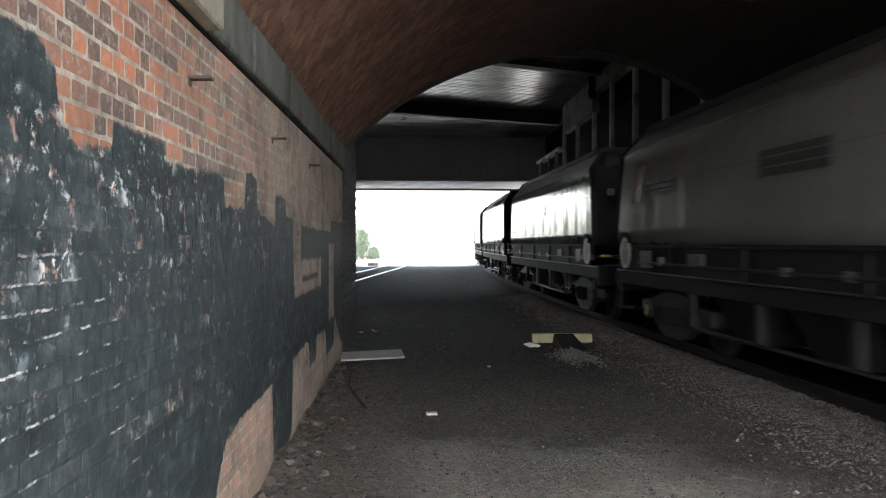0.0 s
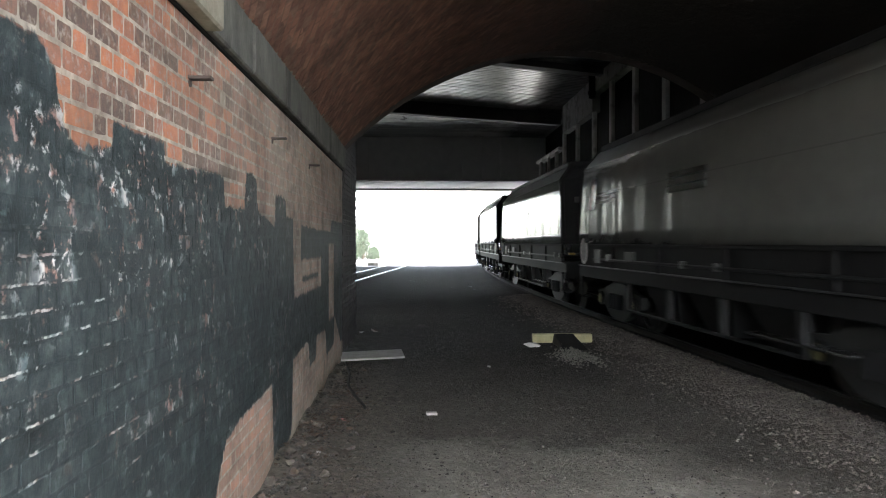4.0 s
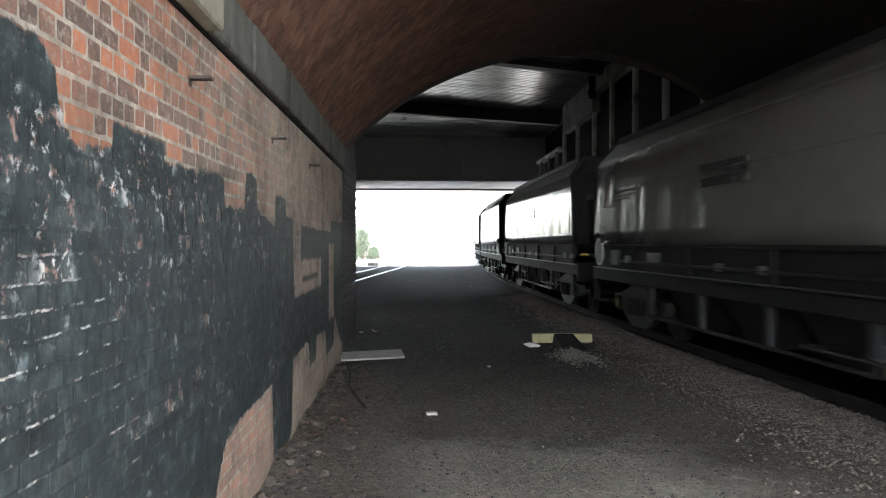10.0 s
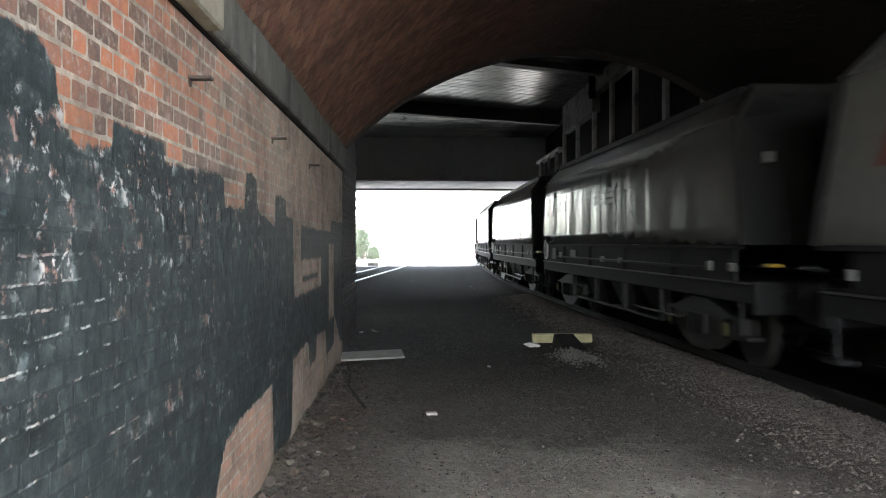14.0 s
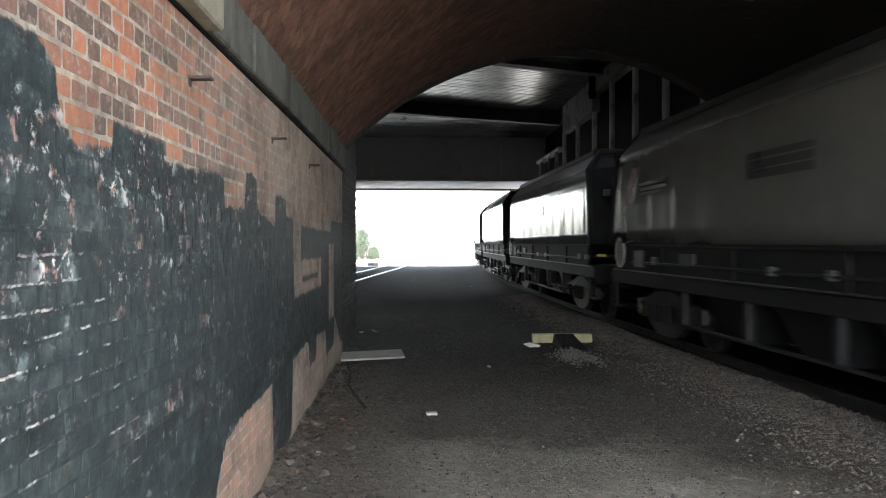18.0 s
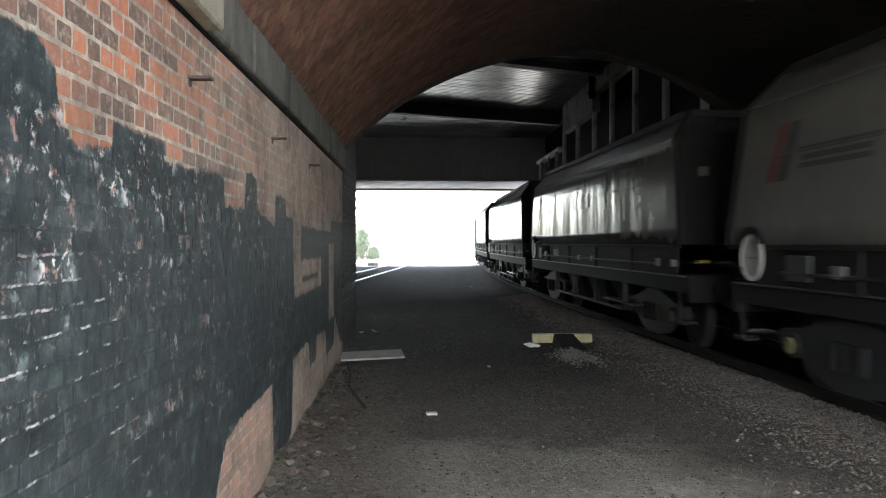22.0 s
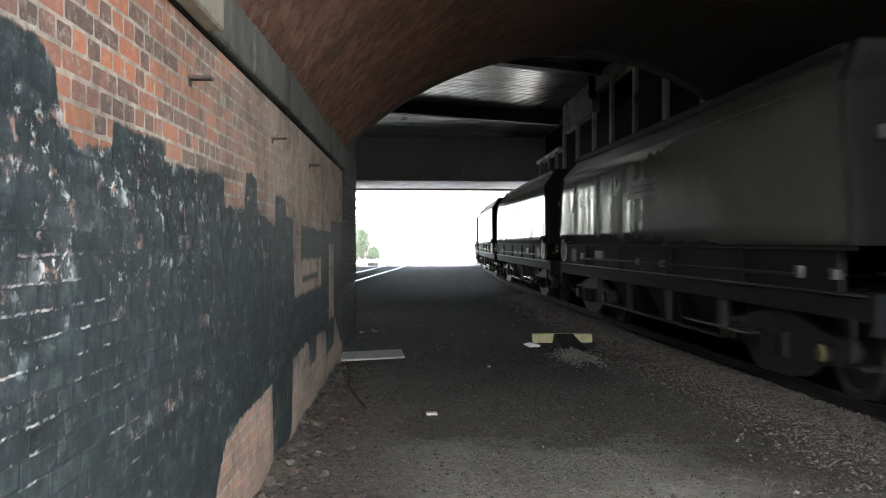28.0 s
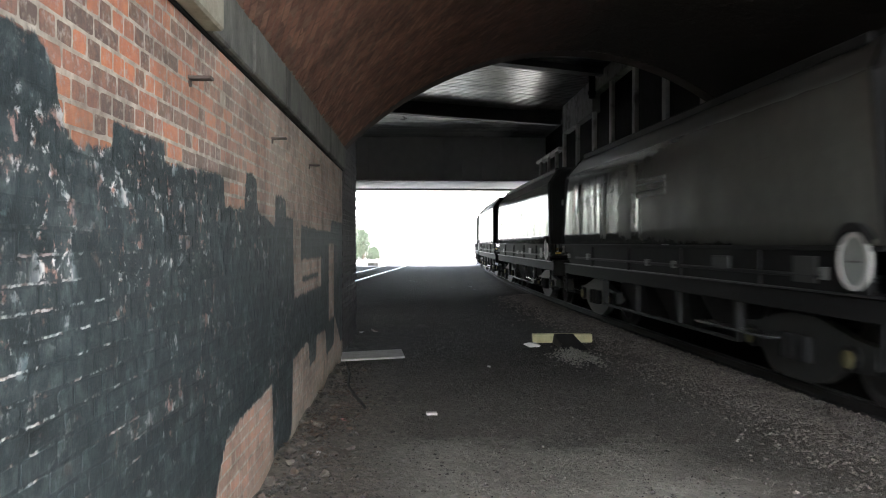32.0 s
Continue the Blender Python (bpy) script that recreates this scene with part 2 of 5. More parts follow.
def vault_material(mortar=False):
    m, n, l, b = mat("vault_mortar" if mortar else "vault_brick")
    v = place(n, l)
    fine, mid = noisy(n, l, v, 24, 6, 0.75), noisy(n, l, v, 7, 4, 0.6)
    if mortar:
        r = ramp(n, [(0.35, (0.20, 0.115, 0.09)), (0.65, (0.32, 0.20, 0.155))])
        l.new(mid, r.inputs[0])
    else:
        gi = n.new("ShaderNodeNewGeometry")
        r = ramp(n, [(0.0, (0.22, 0.125, 0.098)), (0.35, (0.30, 0.155, 0.118)), (0.75, (0.365, 0.185, 0.138)), (1.0, (0.41, 0.225, 0.168))])
        l.new(maths(n, l, "ADD", gi.outputs["Random Per Island"], maths(n, l, "MULTIPLY_ADD", noisy(n, l, v, 4.5, 6, 0.7), 1.6, -0.8), clamp=True), r.inputs[0])
    soot = ramp(n, [(0.44, 0.0), (0.68, 0.8)])
    l.new(noisy(n, l, v, 1.9, 7, 0.72), soot.inputs[0])
    s = n.new("ShaderNodeSeparateXYZ")
    l.new(v, s.inputs[0])
    # darker with x, from the passage towards the running line
    trackward = maths(n, l, "MULTIPLY_ADD", s.outputs[0], 0.36, -0.05, True)
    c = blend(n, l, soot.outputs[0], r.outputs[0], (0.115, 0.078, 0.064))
    c = blend(n, l, trackward, c, (0.056, 0.049, 0.045))
    l.new(blend(n, l, 0.5, c, ramp_of(n, l, fine), "MULTIPLY"), b.inputs["Base Color"])
    b.inputs["Roughness"].default_value = 1.0
    b.inputs["Specular IOR Level"].default_value = 0.15
    bump(n, l, maths(n, l, "ADD", fine, mid), b, 0.8, 0.02)
    return m


def ramp_of(n, l, value):
    r = ramp(n, [(0.3, 0.45), (0.7, 1.0)])
    l.new(value, r.inputs[0])
    return r.outputs[0]


def ground_material():
    m, n, l, b = mat("cinder_ground")
    v = place(n, l)
    s = n.new("ShaderNodeSeparateXYZ")
    l.new(v, s.inputs[0])
    big, mid, fine = noisy(n, l, v, 0.9, 5, 0.6), noisy(n, l, v, 9, 5, 0.65), noisy(n, l, v, 55, 6, 0.75)
    vo = N(n, "ShaderNodeTexVoronoi", Scale=24.0)
    l.new(v, vo.inputs["Vector"])
    peb = n.new("ShaderNodeSeparateColor")
    l.new(vo.outputs["Color"], peb.inputs[0])
    r = ramp(n, [(0.33, (0.022, 0.022, 0.021)), (0.53, (0.088, 0.089, 0.084)), (0.70, (0.24, 0.236, 0.22))])
    l.new(maths(n, l, "ADD", maths(n, l, "MULTIPLY", mid, 0.45), maths(n, l, "MULTIPLY", fine, 0.55)), r.inputs[0])
    dusty = ramp(n, [(0.42, 0.0), (0.62, 1.0)])
    l.new(big, dusty.inputs[0])
    # a trodden patch of pale dirt near the entrance
    near = maths(n, l, "MULTIPLY", maths(n, l, "SUBTRACT", maths(n, l, "ADD", maths(n, l, "MULTIPLY_ADD", big, 2.6, 5.75), maths(n, l, "MULTIPLY_ADD", mid, 0.8, 0.0)), s.outputs[1]), 1.6, clamp=True)
    left = maths(n, l, "MULTIPLY", maths(n, l, "SUBTRACT", s.outputs[0], maths(n, l, "MULTIPLY_ADD", mid, 0.8, -0.85)), 1.6, clamp=True)
    right = maths(n, l, "MULTIPLY", maths(n, l, "SUBTRACT", maths(n, l, "MULTIPLY_ADD", big, 1.0, 2.0), s.outputs[0]), 1.6, clamp=True)
    near = maths(n, l, "MULTIPLY", near, maths(n, l, "MULTIPLY", left, right))
    # dry dirt banked along the wall
    bank = maths(n, l, "MULTIPLY", maths(n, l, "SUBTRACT", maths(n, l, "MULTIPLY_ADD", mid, 0.9, -0.55), s.outputs[0]), 2.5, clamp=True)
    bank = maths(n, l, "MULTIPLY", bank, maths(n, l, "MULTIPLY_ADD", s.outputs[1], -0.25, 3.2, True))
    soil = maths(n, l, "MULTIPLY", maths(n, l, "MULTIPLY_ADD", s.outputs[1], -0.22, 2.9, True), maths(n, l, "MULTIPLY_ADD", big, 1.3, 0.1, True))
    c = blend(n, l, maths(n, l, "MULTIPLY", soil, 0.8), r.outputs[0], (0.19, 0.18, 0.155))
    c = blend(n, l, maths(n, l, "MULTIPLY", bank, maths(n, l, "MULTIPLY_ADD", mid, 2.2, -0.55, True)), c, (0.24, 0.215, 0.18))
    c = blend(n, l, maths(n, l, "MULTIPLY", near, 0.9), c, (0.33, 0.325, 0.285))
    # worn ballast dust beside the running line
    line = maths(n, l, "ADD", maths(n, l, "MULTIPLY", maths(n, l, "MULTIPLY", s.outputs[1], s.outputs[1]), 0.0012), maths(n, l, "MULTIPLY_ADD", s.outputs[1], -0.0717, 3.25))
    side = maths(n, l, "MULTIPLY", maths(n, l, "SUBTRACT", maths(n, l, "MULTIPLY_ADD", mid, 1.0, s.outputs[0]), maths(n, l, "ADD", line, 0.5)), 1.1, clamp=True)
    c = blend(n, l, maths(n, l, "MULTIPLY", side, 0.85), c, (0.175, 0.158, 0.138))
    c = blend(n, l, maths(n, l, "MULTIPLY", dusty.outputs[0], 0.25), c, (0.15, 0.142, 0.13))
    # shade under the bridge, put into the colour of the cinders
    under_shade = maths(n, l, "MULTIPLY", maths(n, l, "MULTIPLY_ADD", s.outputs[1], 0.10, -1.15, True), maths(n, l, "MULTIPLY_ADD", big, 0.8, 0.35, True))
    c = blend(n, l, maths(n, l, "MULTIPLY", under_shade, 0.95), c, (0.024, 0.024, 0.024))
    # open yard beyond the bridge, its bright daylight put into a pale colour
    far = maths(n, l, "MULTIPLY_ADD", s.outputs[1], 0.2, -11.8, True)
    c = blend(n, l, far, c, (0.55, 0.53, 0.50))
    c = blend(n, l, 0.4, c, ramp_of(n, l, maths(n, l, "ADD", maths(n, l, "MULTIPLY", peb.outputs[0], 0.5), 0.25)), "MULTIPLY")
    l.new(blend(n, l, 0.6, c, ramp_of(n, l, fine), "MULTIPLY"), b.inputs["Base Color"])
    b.inputs["Roughness"].default_value = 0.95
    b.inputs["Specular IOR Level"].default_value = 0.12
    bump(n, l, maths(n, l, "ADD", mid, maths(n, l, "ADD", maths(n, l, "MULTIPLY", fine, 0.8), maths(n, l, "MULTIPLY", vo.outputs["Distance"], -0.5))), b, 1.0, 0.05)
    return m


def wagon_side_material(name, tint=None, paint=1.0):
    """Glossy, dented, dusty paint; tint lays a marking's colour over it."""
    m, n, l, b = mat(name)
    v = own_place(n, l, (1, 1, 1))
    streak = noisy(n, l, own_place(n, l, (1, 1.1, 0.25)), 2.2, 3, 0.5)
    dent = noisy(n, l, own_place(n, l, (1, 1.2, 0.16)), 1.5, 2.5, 0.5)
    sz = n.new("ShaderNodeSeparateXYZ")
    l.new(v, sz.inputs[0])
    dent = maths(n, l, "MULTIPLY", dent, maths(n, l, "MULTIPLY_ADD", sz.outputs[2], -3.0, 9.4, True))
    grime = noisy(n, l, v, 5, 6, 0.7)
    r = ramp(n, [(p, tuple(v * paint for v in c)) for p, c in ((0.30, (0.235, 0.245, 0.225)), (0.55, (0.28, 0.29, 0.266)), (0.75, (0.325, 0.335, 0.308)))])
    l.new(maths(n, l, "ADD", maths(n, l, "MULTIPLY", streak, 0.3), maths(n, l, "MULTIPLY", grime, 0.7)), r.inputs[0])
    # the leaning ledge under the rim is darker and rougher
    ledge = maths(n, l, "MULTIPLY_ADD", sz.outputs[2], 8.0, -24.9, True)
    col = blend(n, l, maths(n, l, "MULTIPLY", ledge, 0.6), r.outputs[0], (0.12, 0.12, 0.112))
    l.new(blend(n, l, 0.65, col, tint) if tint else col, b.inputs["Base Color"])
    l.new(maths(n, l, "ADD", maths(n, l, "MULTIPLY_ADD", streak, 0.14, 0.10), maths(n, l, "MULTIPLY", ledge, 0.22), clamp=True), b.inputs["Roughness"])
    b.inputs["Metallic"].default_value = 0.45
    b.inputs["IOR"].default_value = 1.8
    bump(n, l, maths(n, l, "ADD", dent, maths(n, l, "MULTIPLY", grime, 0.010)), b, 0.5, 0.05)
    return m


def soffit_material():
    """Bare deck sheeting in long strips, darker and rougher over the running line."""
    m, n, l, b = mat("ribbed_deck_sheet")
    strip = noisy(n, l, place(n, l, (0.10, 1.9, 1)), 1.6, 3, 0.6)
    patch = noisy(n, l, place(n, l, (0.5, 0.35, 1)), 1.3, 4, 0.6)
    r = ramp(n, [(0.38, (0.42, 0.43, 0.41)), (0.62, (0.84, 0.86, 0.82))])
    l.new(maths(n, l, "ADD", maths(n, l, "MULTIPLY", strip, 0.6), maths(n, l, "MULTIPLY", patch, 0.4)), r.inputs[0])
    g, s = n.new("ShaderNodeNewGeometry"), n.new("ShaderNodeSeparateXYZ")
    l.new(g.outputs["Position"], s.inputs[0])
    trackward = maths(n, l, "ADD", maths(n, l, "MULTIPLY_ADD", s.outputs[0], 0.8, -3.9), maths(n, l, "MULTIPLY_ADD", patch, 1.6, -0.8), clamp=True)
    l.new(blend(n, l, maths(n, l, "MULTIPLY", trackward, 0.9), r.outputs[0], (0.07, 0.07, 0.068)), b.inputs["Base Color"])
    l.new(maths(n, l, "ADD", maths(n, l, "MULTIPLY_ADD", patch, 0.10, 0.24), maths(n, l, "MULTIPLY", trackward, 0.4), clamp=True), b.inputs["Roughness"])
    b.inputs["Metallic"].default_value = 0.95
    return m


def plain(name, colour, rough=0.6, metal=0.0, spread=0.25, scale=8.0, own=True, relief=0.15):
    dark = tuple(c * (1 - spread) for c in colour)
    light = tuple(min(1, c * (1 + spread)) for c in colour)
    return surface(name, dark, light, rough, scale, scale * 9, metal, relief, 0.004, own=own)


M_BRICK = brick_material("painted_brick")
M_MORTAR = brick_material("lime_mortar", True)
M_VAULT = vault_material()
M_VAULT_MORTAR = vault_material(True)
M_GROUND = ground_material()
M_STONE = surface("sooty_stone", (0.045, 0.047, 0.042), (0.19, 0.19, 0.165), 0.9, 3, 30, relief=0.6, stain=(0.03, 0.03, 0.028), stretch=(1, 1.3, 0.6))
M_PALE_STONE = surface("pale_stone", (0.24, 0.22, 0.165), (0.42, 0.39, 0.31), 0.9, 4, 40, relief=0.4, stain=(0.15, 0.135, 0.10))
M_TEETH = surface("old_mortar", (0.13, 0.115, 0.09), (0.30, 0.275, 0.22), 0.95, 6, 40, relief=0.4)
M_BLUE_BRICK = surface("glazed_dark_brick", (0.020, 0.020, 0.020), (0.075, 0.072, 0.070), 0.7, 5, 40, relief=0.5)
M_OLD_WALL = surface("sooty_brickwork", (0.03, 0.025, 0.022), (0.10, 0.075, 0.06), 0.9, 3, 30, relief=0.5)
M_CONCRETE = surface("grey_concrete", (0.22, 0.22, 0.21), (0.40, 0.40, 0.385), 0.85, 2.5, 40, relief=0.3, stain=(0.10, 0.10, 0.095))
M_PALE_CONCRETE = surface("pale_concrete", (0.66, 0.665, 0.66), (0.80, 0.805, 0.80), 0.8, 2, 30, relief=0.2)
M_POST = surface("weathered_concrete", (0.58, 0.58, 0.56), (0.78, 0.78, 0.76), 0.8, 2.5, 40, relief=0.3, stain=(0.26, 0.26, 0.25))
M_SOFFIT = soffit_material()
M_GIRDER = surface("painted_girder", (0.06, 0.062, 0.063), (0.13, 0.132, 0.133), 0.6, 1.5, 25, relief=0.2)
M_BALLAST = surface("dirty_ballast", (0.075, 0.066, 0.058), (0.235, 0.21, 0.182), 0.95, 9, 120, relief=0.6, pieces=0.45)
M_RUBBLE = surface("rubble_stone", (0.050, 0.045, 0.038), (0.24, 0.215, 0.18), 0.95, 16, 90, relief=0.9, stain=(0.085, 0.060, 0.044), pieces=0.7)
# rail sides and sleepers carry the train's shadow in their dark colour
M_RAIL = plain("rail_steel", (0.017, 0.0155, 0.014), 0.85, 0.0, own=False)
M_RAILTOP = plain("polished_rail_head", (0.50, 0.50, 0.51), 0.28, 1.0, 0.08, own=False)
M_SLEEPER = plain("shaded_sleeper", (0.018, 0.016, 0.014), 0.95, own=False)
M_WAGON = wagon_side_material("weathered_wagon_paint")
M_WAGON_PALER = wagon_side_material("paler_wagon_paint", paint=1.22)
M_WAGON_PALEST = wagon_side_material("palest_wagon_paint", paint=1.6)
M_BLACK = plain("grimy_black_steel", (0.0165, 0.0172, 0.0178), 0.65, 0.0)
M_FRAME = plain("grimy_underframe", (0.026, 0.027, 0.028), 0.5, 0.0)
for _m in (M_BLACK, M_FRAME):
    _m.node_tree.nodes["Principled BSDF"].inputs["Specular IOR Level"].default_value = 0.2
M_CHUTE = plain("dusty_chute_steel", (0.032, 0.033, 0.033), 0.5, 0.2)
M_END = plain("near_black_wagon_end", (0.0075, 0.008, 0.0085), 0.8)
M_GLINT = plain("glint_strip", (0.16, 0.165, 0.165), 0.4, 0.7)
M_BOGIE = plain("dusty_bogie_frame", (0.037, 0.040, 0.038), 0.45)
M_PANEL = plain("dusty_panel", (0.042, 0.044, 0.043), 0.45, spread=0.35)
M_COAL = surface("dark_load", (0.015, 0.015, 0.015), (0.06, 0.058, 0.055), 0.9, 8, 60, relief=0.8, own=True)
M_WHITE = plain("white_paint", (0.70, 0.70, 0.68), 0.5, spread=0.1)
M_DISC = plain("greenish_grey_disc", (0.32, 0.35, 0.33), 0.5, spread=0.15)
M_GALV = plain("galvanised_board", (0.30, 0.305, 0.305), 0.25, 0.9, spread=0.12)
M_CAP = plain("dull_yellow_cap", (0.19, 0.175, 0.085), 0.6, spread=0.2)
M_YELLOW = plain("yellow_paint", (0.42, 0.27, 0.04), 0.5, spread=0.1)
M_RED = wagon_side_material("red_paint", (0.36, 0.075, 0.07))
M_NAVY = wagon_side_material("dark_navy_paint", (0.045, 0.05, 0.062))
M_WHEEL = plain("wheel_steel", (0.024, 0.022, 0.020), 0.6, 0.1)
M_TYRE = plain("worn_tyre_steel", (0.055, 0.053, 0.050), 0.5, 0.4)
M_IRON = plain("rusty_iron", (0.075, 0.060, 0.052), 0.8, 0.0, own=False)
M_WATER = plain("standing_water", (0.012, 0.013, 0.013), 0.25, spread=0.1, own=False, relief=0.02)
M_PLANK = plain("pale_board", (0.42, 0.42, 0.41), 0.8, spread=0.2, own=False)
# trackbed near black: the shade below the wagons is in its colour
M_BED = surface("shaded_trackbed", (0.014, 0.0135, 0.013), (0.036, 0.034, 0.031), 0.95, 14, 90, relief=0.9, depth=0.03)
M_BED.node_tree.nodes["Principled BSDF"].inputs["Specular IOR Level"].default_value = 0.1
M_HEAP = surface("pale_gravel", (0.085, 0.082, 0.070), (0.25, 0.245, 0.215), 0.95, 20, 120, relief=0.5)
M_TIMBER = plain("pale_yellow_timber", (0.44, 0.41, 0.24), 0.8, spread=0.18, own=False)
M_RUBBER = plain("black_rubber", (0.007, 0.007, 0.007), 0.8, own=False)
# shade as a base colour, for the gaps behind posts and under blocks
M_VOID = surface("shade_black", (0.014, 0.014, 0.014), (0.028, 0.028, 0.028), 0.9, 3, 30)
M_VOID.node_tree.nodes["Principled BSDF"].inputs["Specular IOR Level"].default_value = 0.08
M_PLATE = plain("grubby_plate", (0.15, 0.155, 0.15), 0.35, spread=0.3)
M_GRIT = surface("dark_grit", (0.03, 0.029, 0.026), (0.115, 0.107, 0.096), 0.95, 25, 120, relief=0.5, pieces=0.75)
M_PAPER = plain("white_paper", (0.50, 0.50, 0.48), 0.8, spread=0.06, own=False)
M_LEAF = plain("leaf", (0.055, 0.075, 0.045), 0.7, spread=0.4, own=False)
M_BARK = plain("bark", (0.10, 0.08, 0.06), 0.9, own=False)
M_PINK = plain("pink_litter", (0.36, 0.15, 0.14), 0.7, spread=0.15, own=False)
M_RUST_LEAF = plain("dead_leaf", (0.072, 0.050, 0.034), 0.9, spread=0.4, own=False)


# ================= mesh helpers =================
def mesh_of(bm, name, material, smooth=False):
    me = bpy.data.meshes.new(name)
    bm.normal_update()
    bm.to_mesh(me)
    bm.free()
    me.materials.append(material)
    if smooth:
        for p in me.polygons:
            p.use_smooth = True
    return me


def part(name, bm, material, parent=None, label="", smooth=False, at=None):
    ob = new(name, mesh_of(bm, name, material, smooth))
    ob.parent = parent
    if at is not None:
        ob.matrix_basis = at
    return tagged(ob, label)


def thing(name, at, label, category, group="", kind=""):
    ob = new(name)
    ob.empty_display_size = 0.2
    ob.matrix_basis = at
    return tagged(ob, label, category, group, kind)


def box(bm, lo, hi, bevel=0.0):
    c = [(a + b) / 2 for a, b in zip(lo, hi)]
    d = [abs(b - a) for a, b in zip(lo, hi)]
    vs = bmesh.ops.create_cube(bm, size=1.0, matrix=Matrix.Translation(c) @ Matrix.Diagonal((*d, 1)))["verts"]
    if bevel:
        es = list({e for v in vs for e in v.link_edges})
        bmesh.ops.bevel(bm, geom=es, offset=bevel, segments=1, affect="EDGES")
    return vs


def boxed(lo, hi, bevel=0.0):
    bm = bmesh.new()
    box(bm, lo, hi, bevel)
    return bm


def tube(bm, a, b, r, seg=10, r2=None):
    a, b = Vector(a), Vector(b)
    m = Matrix.Translation((a + b) / 2) @ (b - a).to_track_quat("Z", "Y").to_matrix().to_4x4()
    return bmesh.ops.create_cone(bm, cap_ends=True, segments=seg, radius1=r, radius2=r if r2 is None else r2, depth=(b - a).length, matrix=m)["verts"]


def tubed(a, b, r, seg=10, r2=None):
    bm = bmesh.new()
    tube(bm, a, b, r, seg, r2)
    return bm


def prism(bm, profile, y0, y1, plane="xz"):
    """Extrude a closed profile between two stations along y (profile in x, z)."""
    a = [bm.verts.new((u, y0, w)) for u, w in profile]
    b = [bm.verts.new((u, y1, w)) for u, w in profile]
    k = len(profile)
    for i in range(k):
        bm.faces.new((a[i], a[(i + 1) % k], b[(i + 1) % k], b[i]))
    bm.faces.new(a[::-1])
    bm.faces.new(b)
    bmesh.ops.recalc_face_normals(bm, faces=bm.faces)
    return bm


def slab(bm, corners, z0, z1):
    a = [bm.verts.new((x, y, z0)) for x, y in corners]
    b = [bm.verts.new((x, y, z1)) for x, y in corners]
    k = len(corners)
    for i in range(k):
        bm.faces.new((a[i], a[(i + 1) % k], b[(i + 1) % k], b[i]))
    bm.faces.new(a[::-1])
    bm.faces.new(b)
    bmesh.ops.recalc_face_normals(bm, faces=bm.faces)
    return bm


def stone(bm, c, r, rng, flat=0.7):
    """One angular lump: the hull of a few random points."""
    vs = []
    for i in range(11):
        d = Vector((rng.gauss(0, 1), rng.gauss(0, 1), rng.gauss(0, 1))).normalized() * r * rng.uniform(0.75, 1.2)
        vs.append(bm.verts.new((c[0] + d.x * 1.15, c[1] + d.y, c[2] + d.z * flat)))
    out = bmesh.ops.convex_hull(bm, input=vs)
    bmesh.ops.delete(bm, geom=[g for g in out["geom_interior"] if isinstance(g, bmesh.types.BMVert)], context="VERTS")


def stones(name, spots, rng, flat=0.7):
    """Many loose stones in one mesh, from octahedra with jittered corners."""
    verts, faces = [], []
    for (x, y, z, r) in spots:
        o = len(verts)
        a0 = rng.uniform(0, 6.3)
        for k in range(5):
            a = a0 + k * 1.2566 + rng.uniform(-0.3, 0.3)
            q = r * rng.uniform(0.75, 1.2)
            verts.append((x + q * math.cos(a), y + q * math.sin(a), z + rng.uniform(-0.15, 0.25) * r))
        verts.append((x + rng.uniform(-.3, .3) * r, y + rng.uniform(-.3, .3) * r, z + flat * r * rng.uniform(0.7, 1.2)))
        verts.append((x, y, z - flat * r))
        for k in range(5):
            faces.append((o + k, o + (k + 1) % 5, o + 5))
            faces.append((o + (k + 1) % 5, o + k, o + 6))
    me = bpy.data.meshes.new(name)
    me.from_pydata(verts, [], faces)
    return me


# ================= ground =================
def ground_z(x, y):
    """The cinder floor: humps, a low bank of dirt along the brick wall, a ballast shoulder towards the track."""
    if y > 75 or y < -8 or x < -6 or x > 10:
        return 0.0
    z = 0.035 * noise.noise((x * 0.7, y * 0.5, 3.1)) + 0.02 * noise.noise((x * 3, y * 3, 1.0))
    bank = max(0.0, 1 - (x - WALL_X) / 0.55) if y < 16 else 0
    z += 0.095 * bank * (0.6 + 0.8 * noise.noise((y * 1.3, 7.0, 0))) + 0.05 * min(1.0, 2.0 * bank) * noise.noise((x * 5, y * 4, 9.0))
    edge = track_x(y) - 1.75
    if x > track_x(y) - 0.85:
        z = -0.10
    elif x > edge:
        z += (0.075 - z) * min(1, (x - edge) / 0.7)
    fade = min(1, max(0, (75 - y) / 15)) * min(1, max(0, (y + 8) / 4)) * min(1, max(0, (x + 6) / 2)) * min(1, max(0, (10 - x) / 2))
    return z * fade


def build_ground():
    xs = [-600, -60, -20, -9] + [round(-6 + 0.2 * i, 3) for i in range(81)] + [14, 30, 90, 700]
    ys = [-300, -60, -20, -12] + [round(-8 + 0.25 * i, 3) for i in range(153)] + [round(30.5 + 1.5 * i, 2) for i in range(31)] + [85, 110, 160, 300, 900, 2500]
    verts = [(x, y, ground_z(x, y)) for y in ys for x in xs]
    w = len(xs)
    faces = [(j * w + i, j * w + i + 1, (j + 1) * w + i + 1, (j + 1) * w + i) for j in range(len(ys) - 1) for i in range(w - 1)]
    me = bpy.data.meshes.new("ground")
    me.from_pydata(verts, [], faces)
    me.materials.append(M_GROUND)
    for p in me.polygons:
        p.use_smooth = True
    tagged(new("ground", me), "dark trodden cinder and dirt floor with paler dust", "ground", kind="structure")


# ================= brick wall beside the viewer =================
WALL_TOP = 2.84


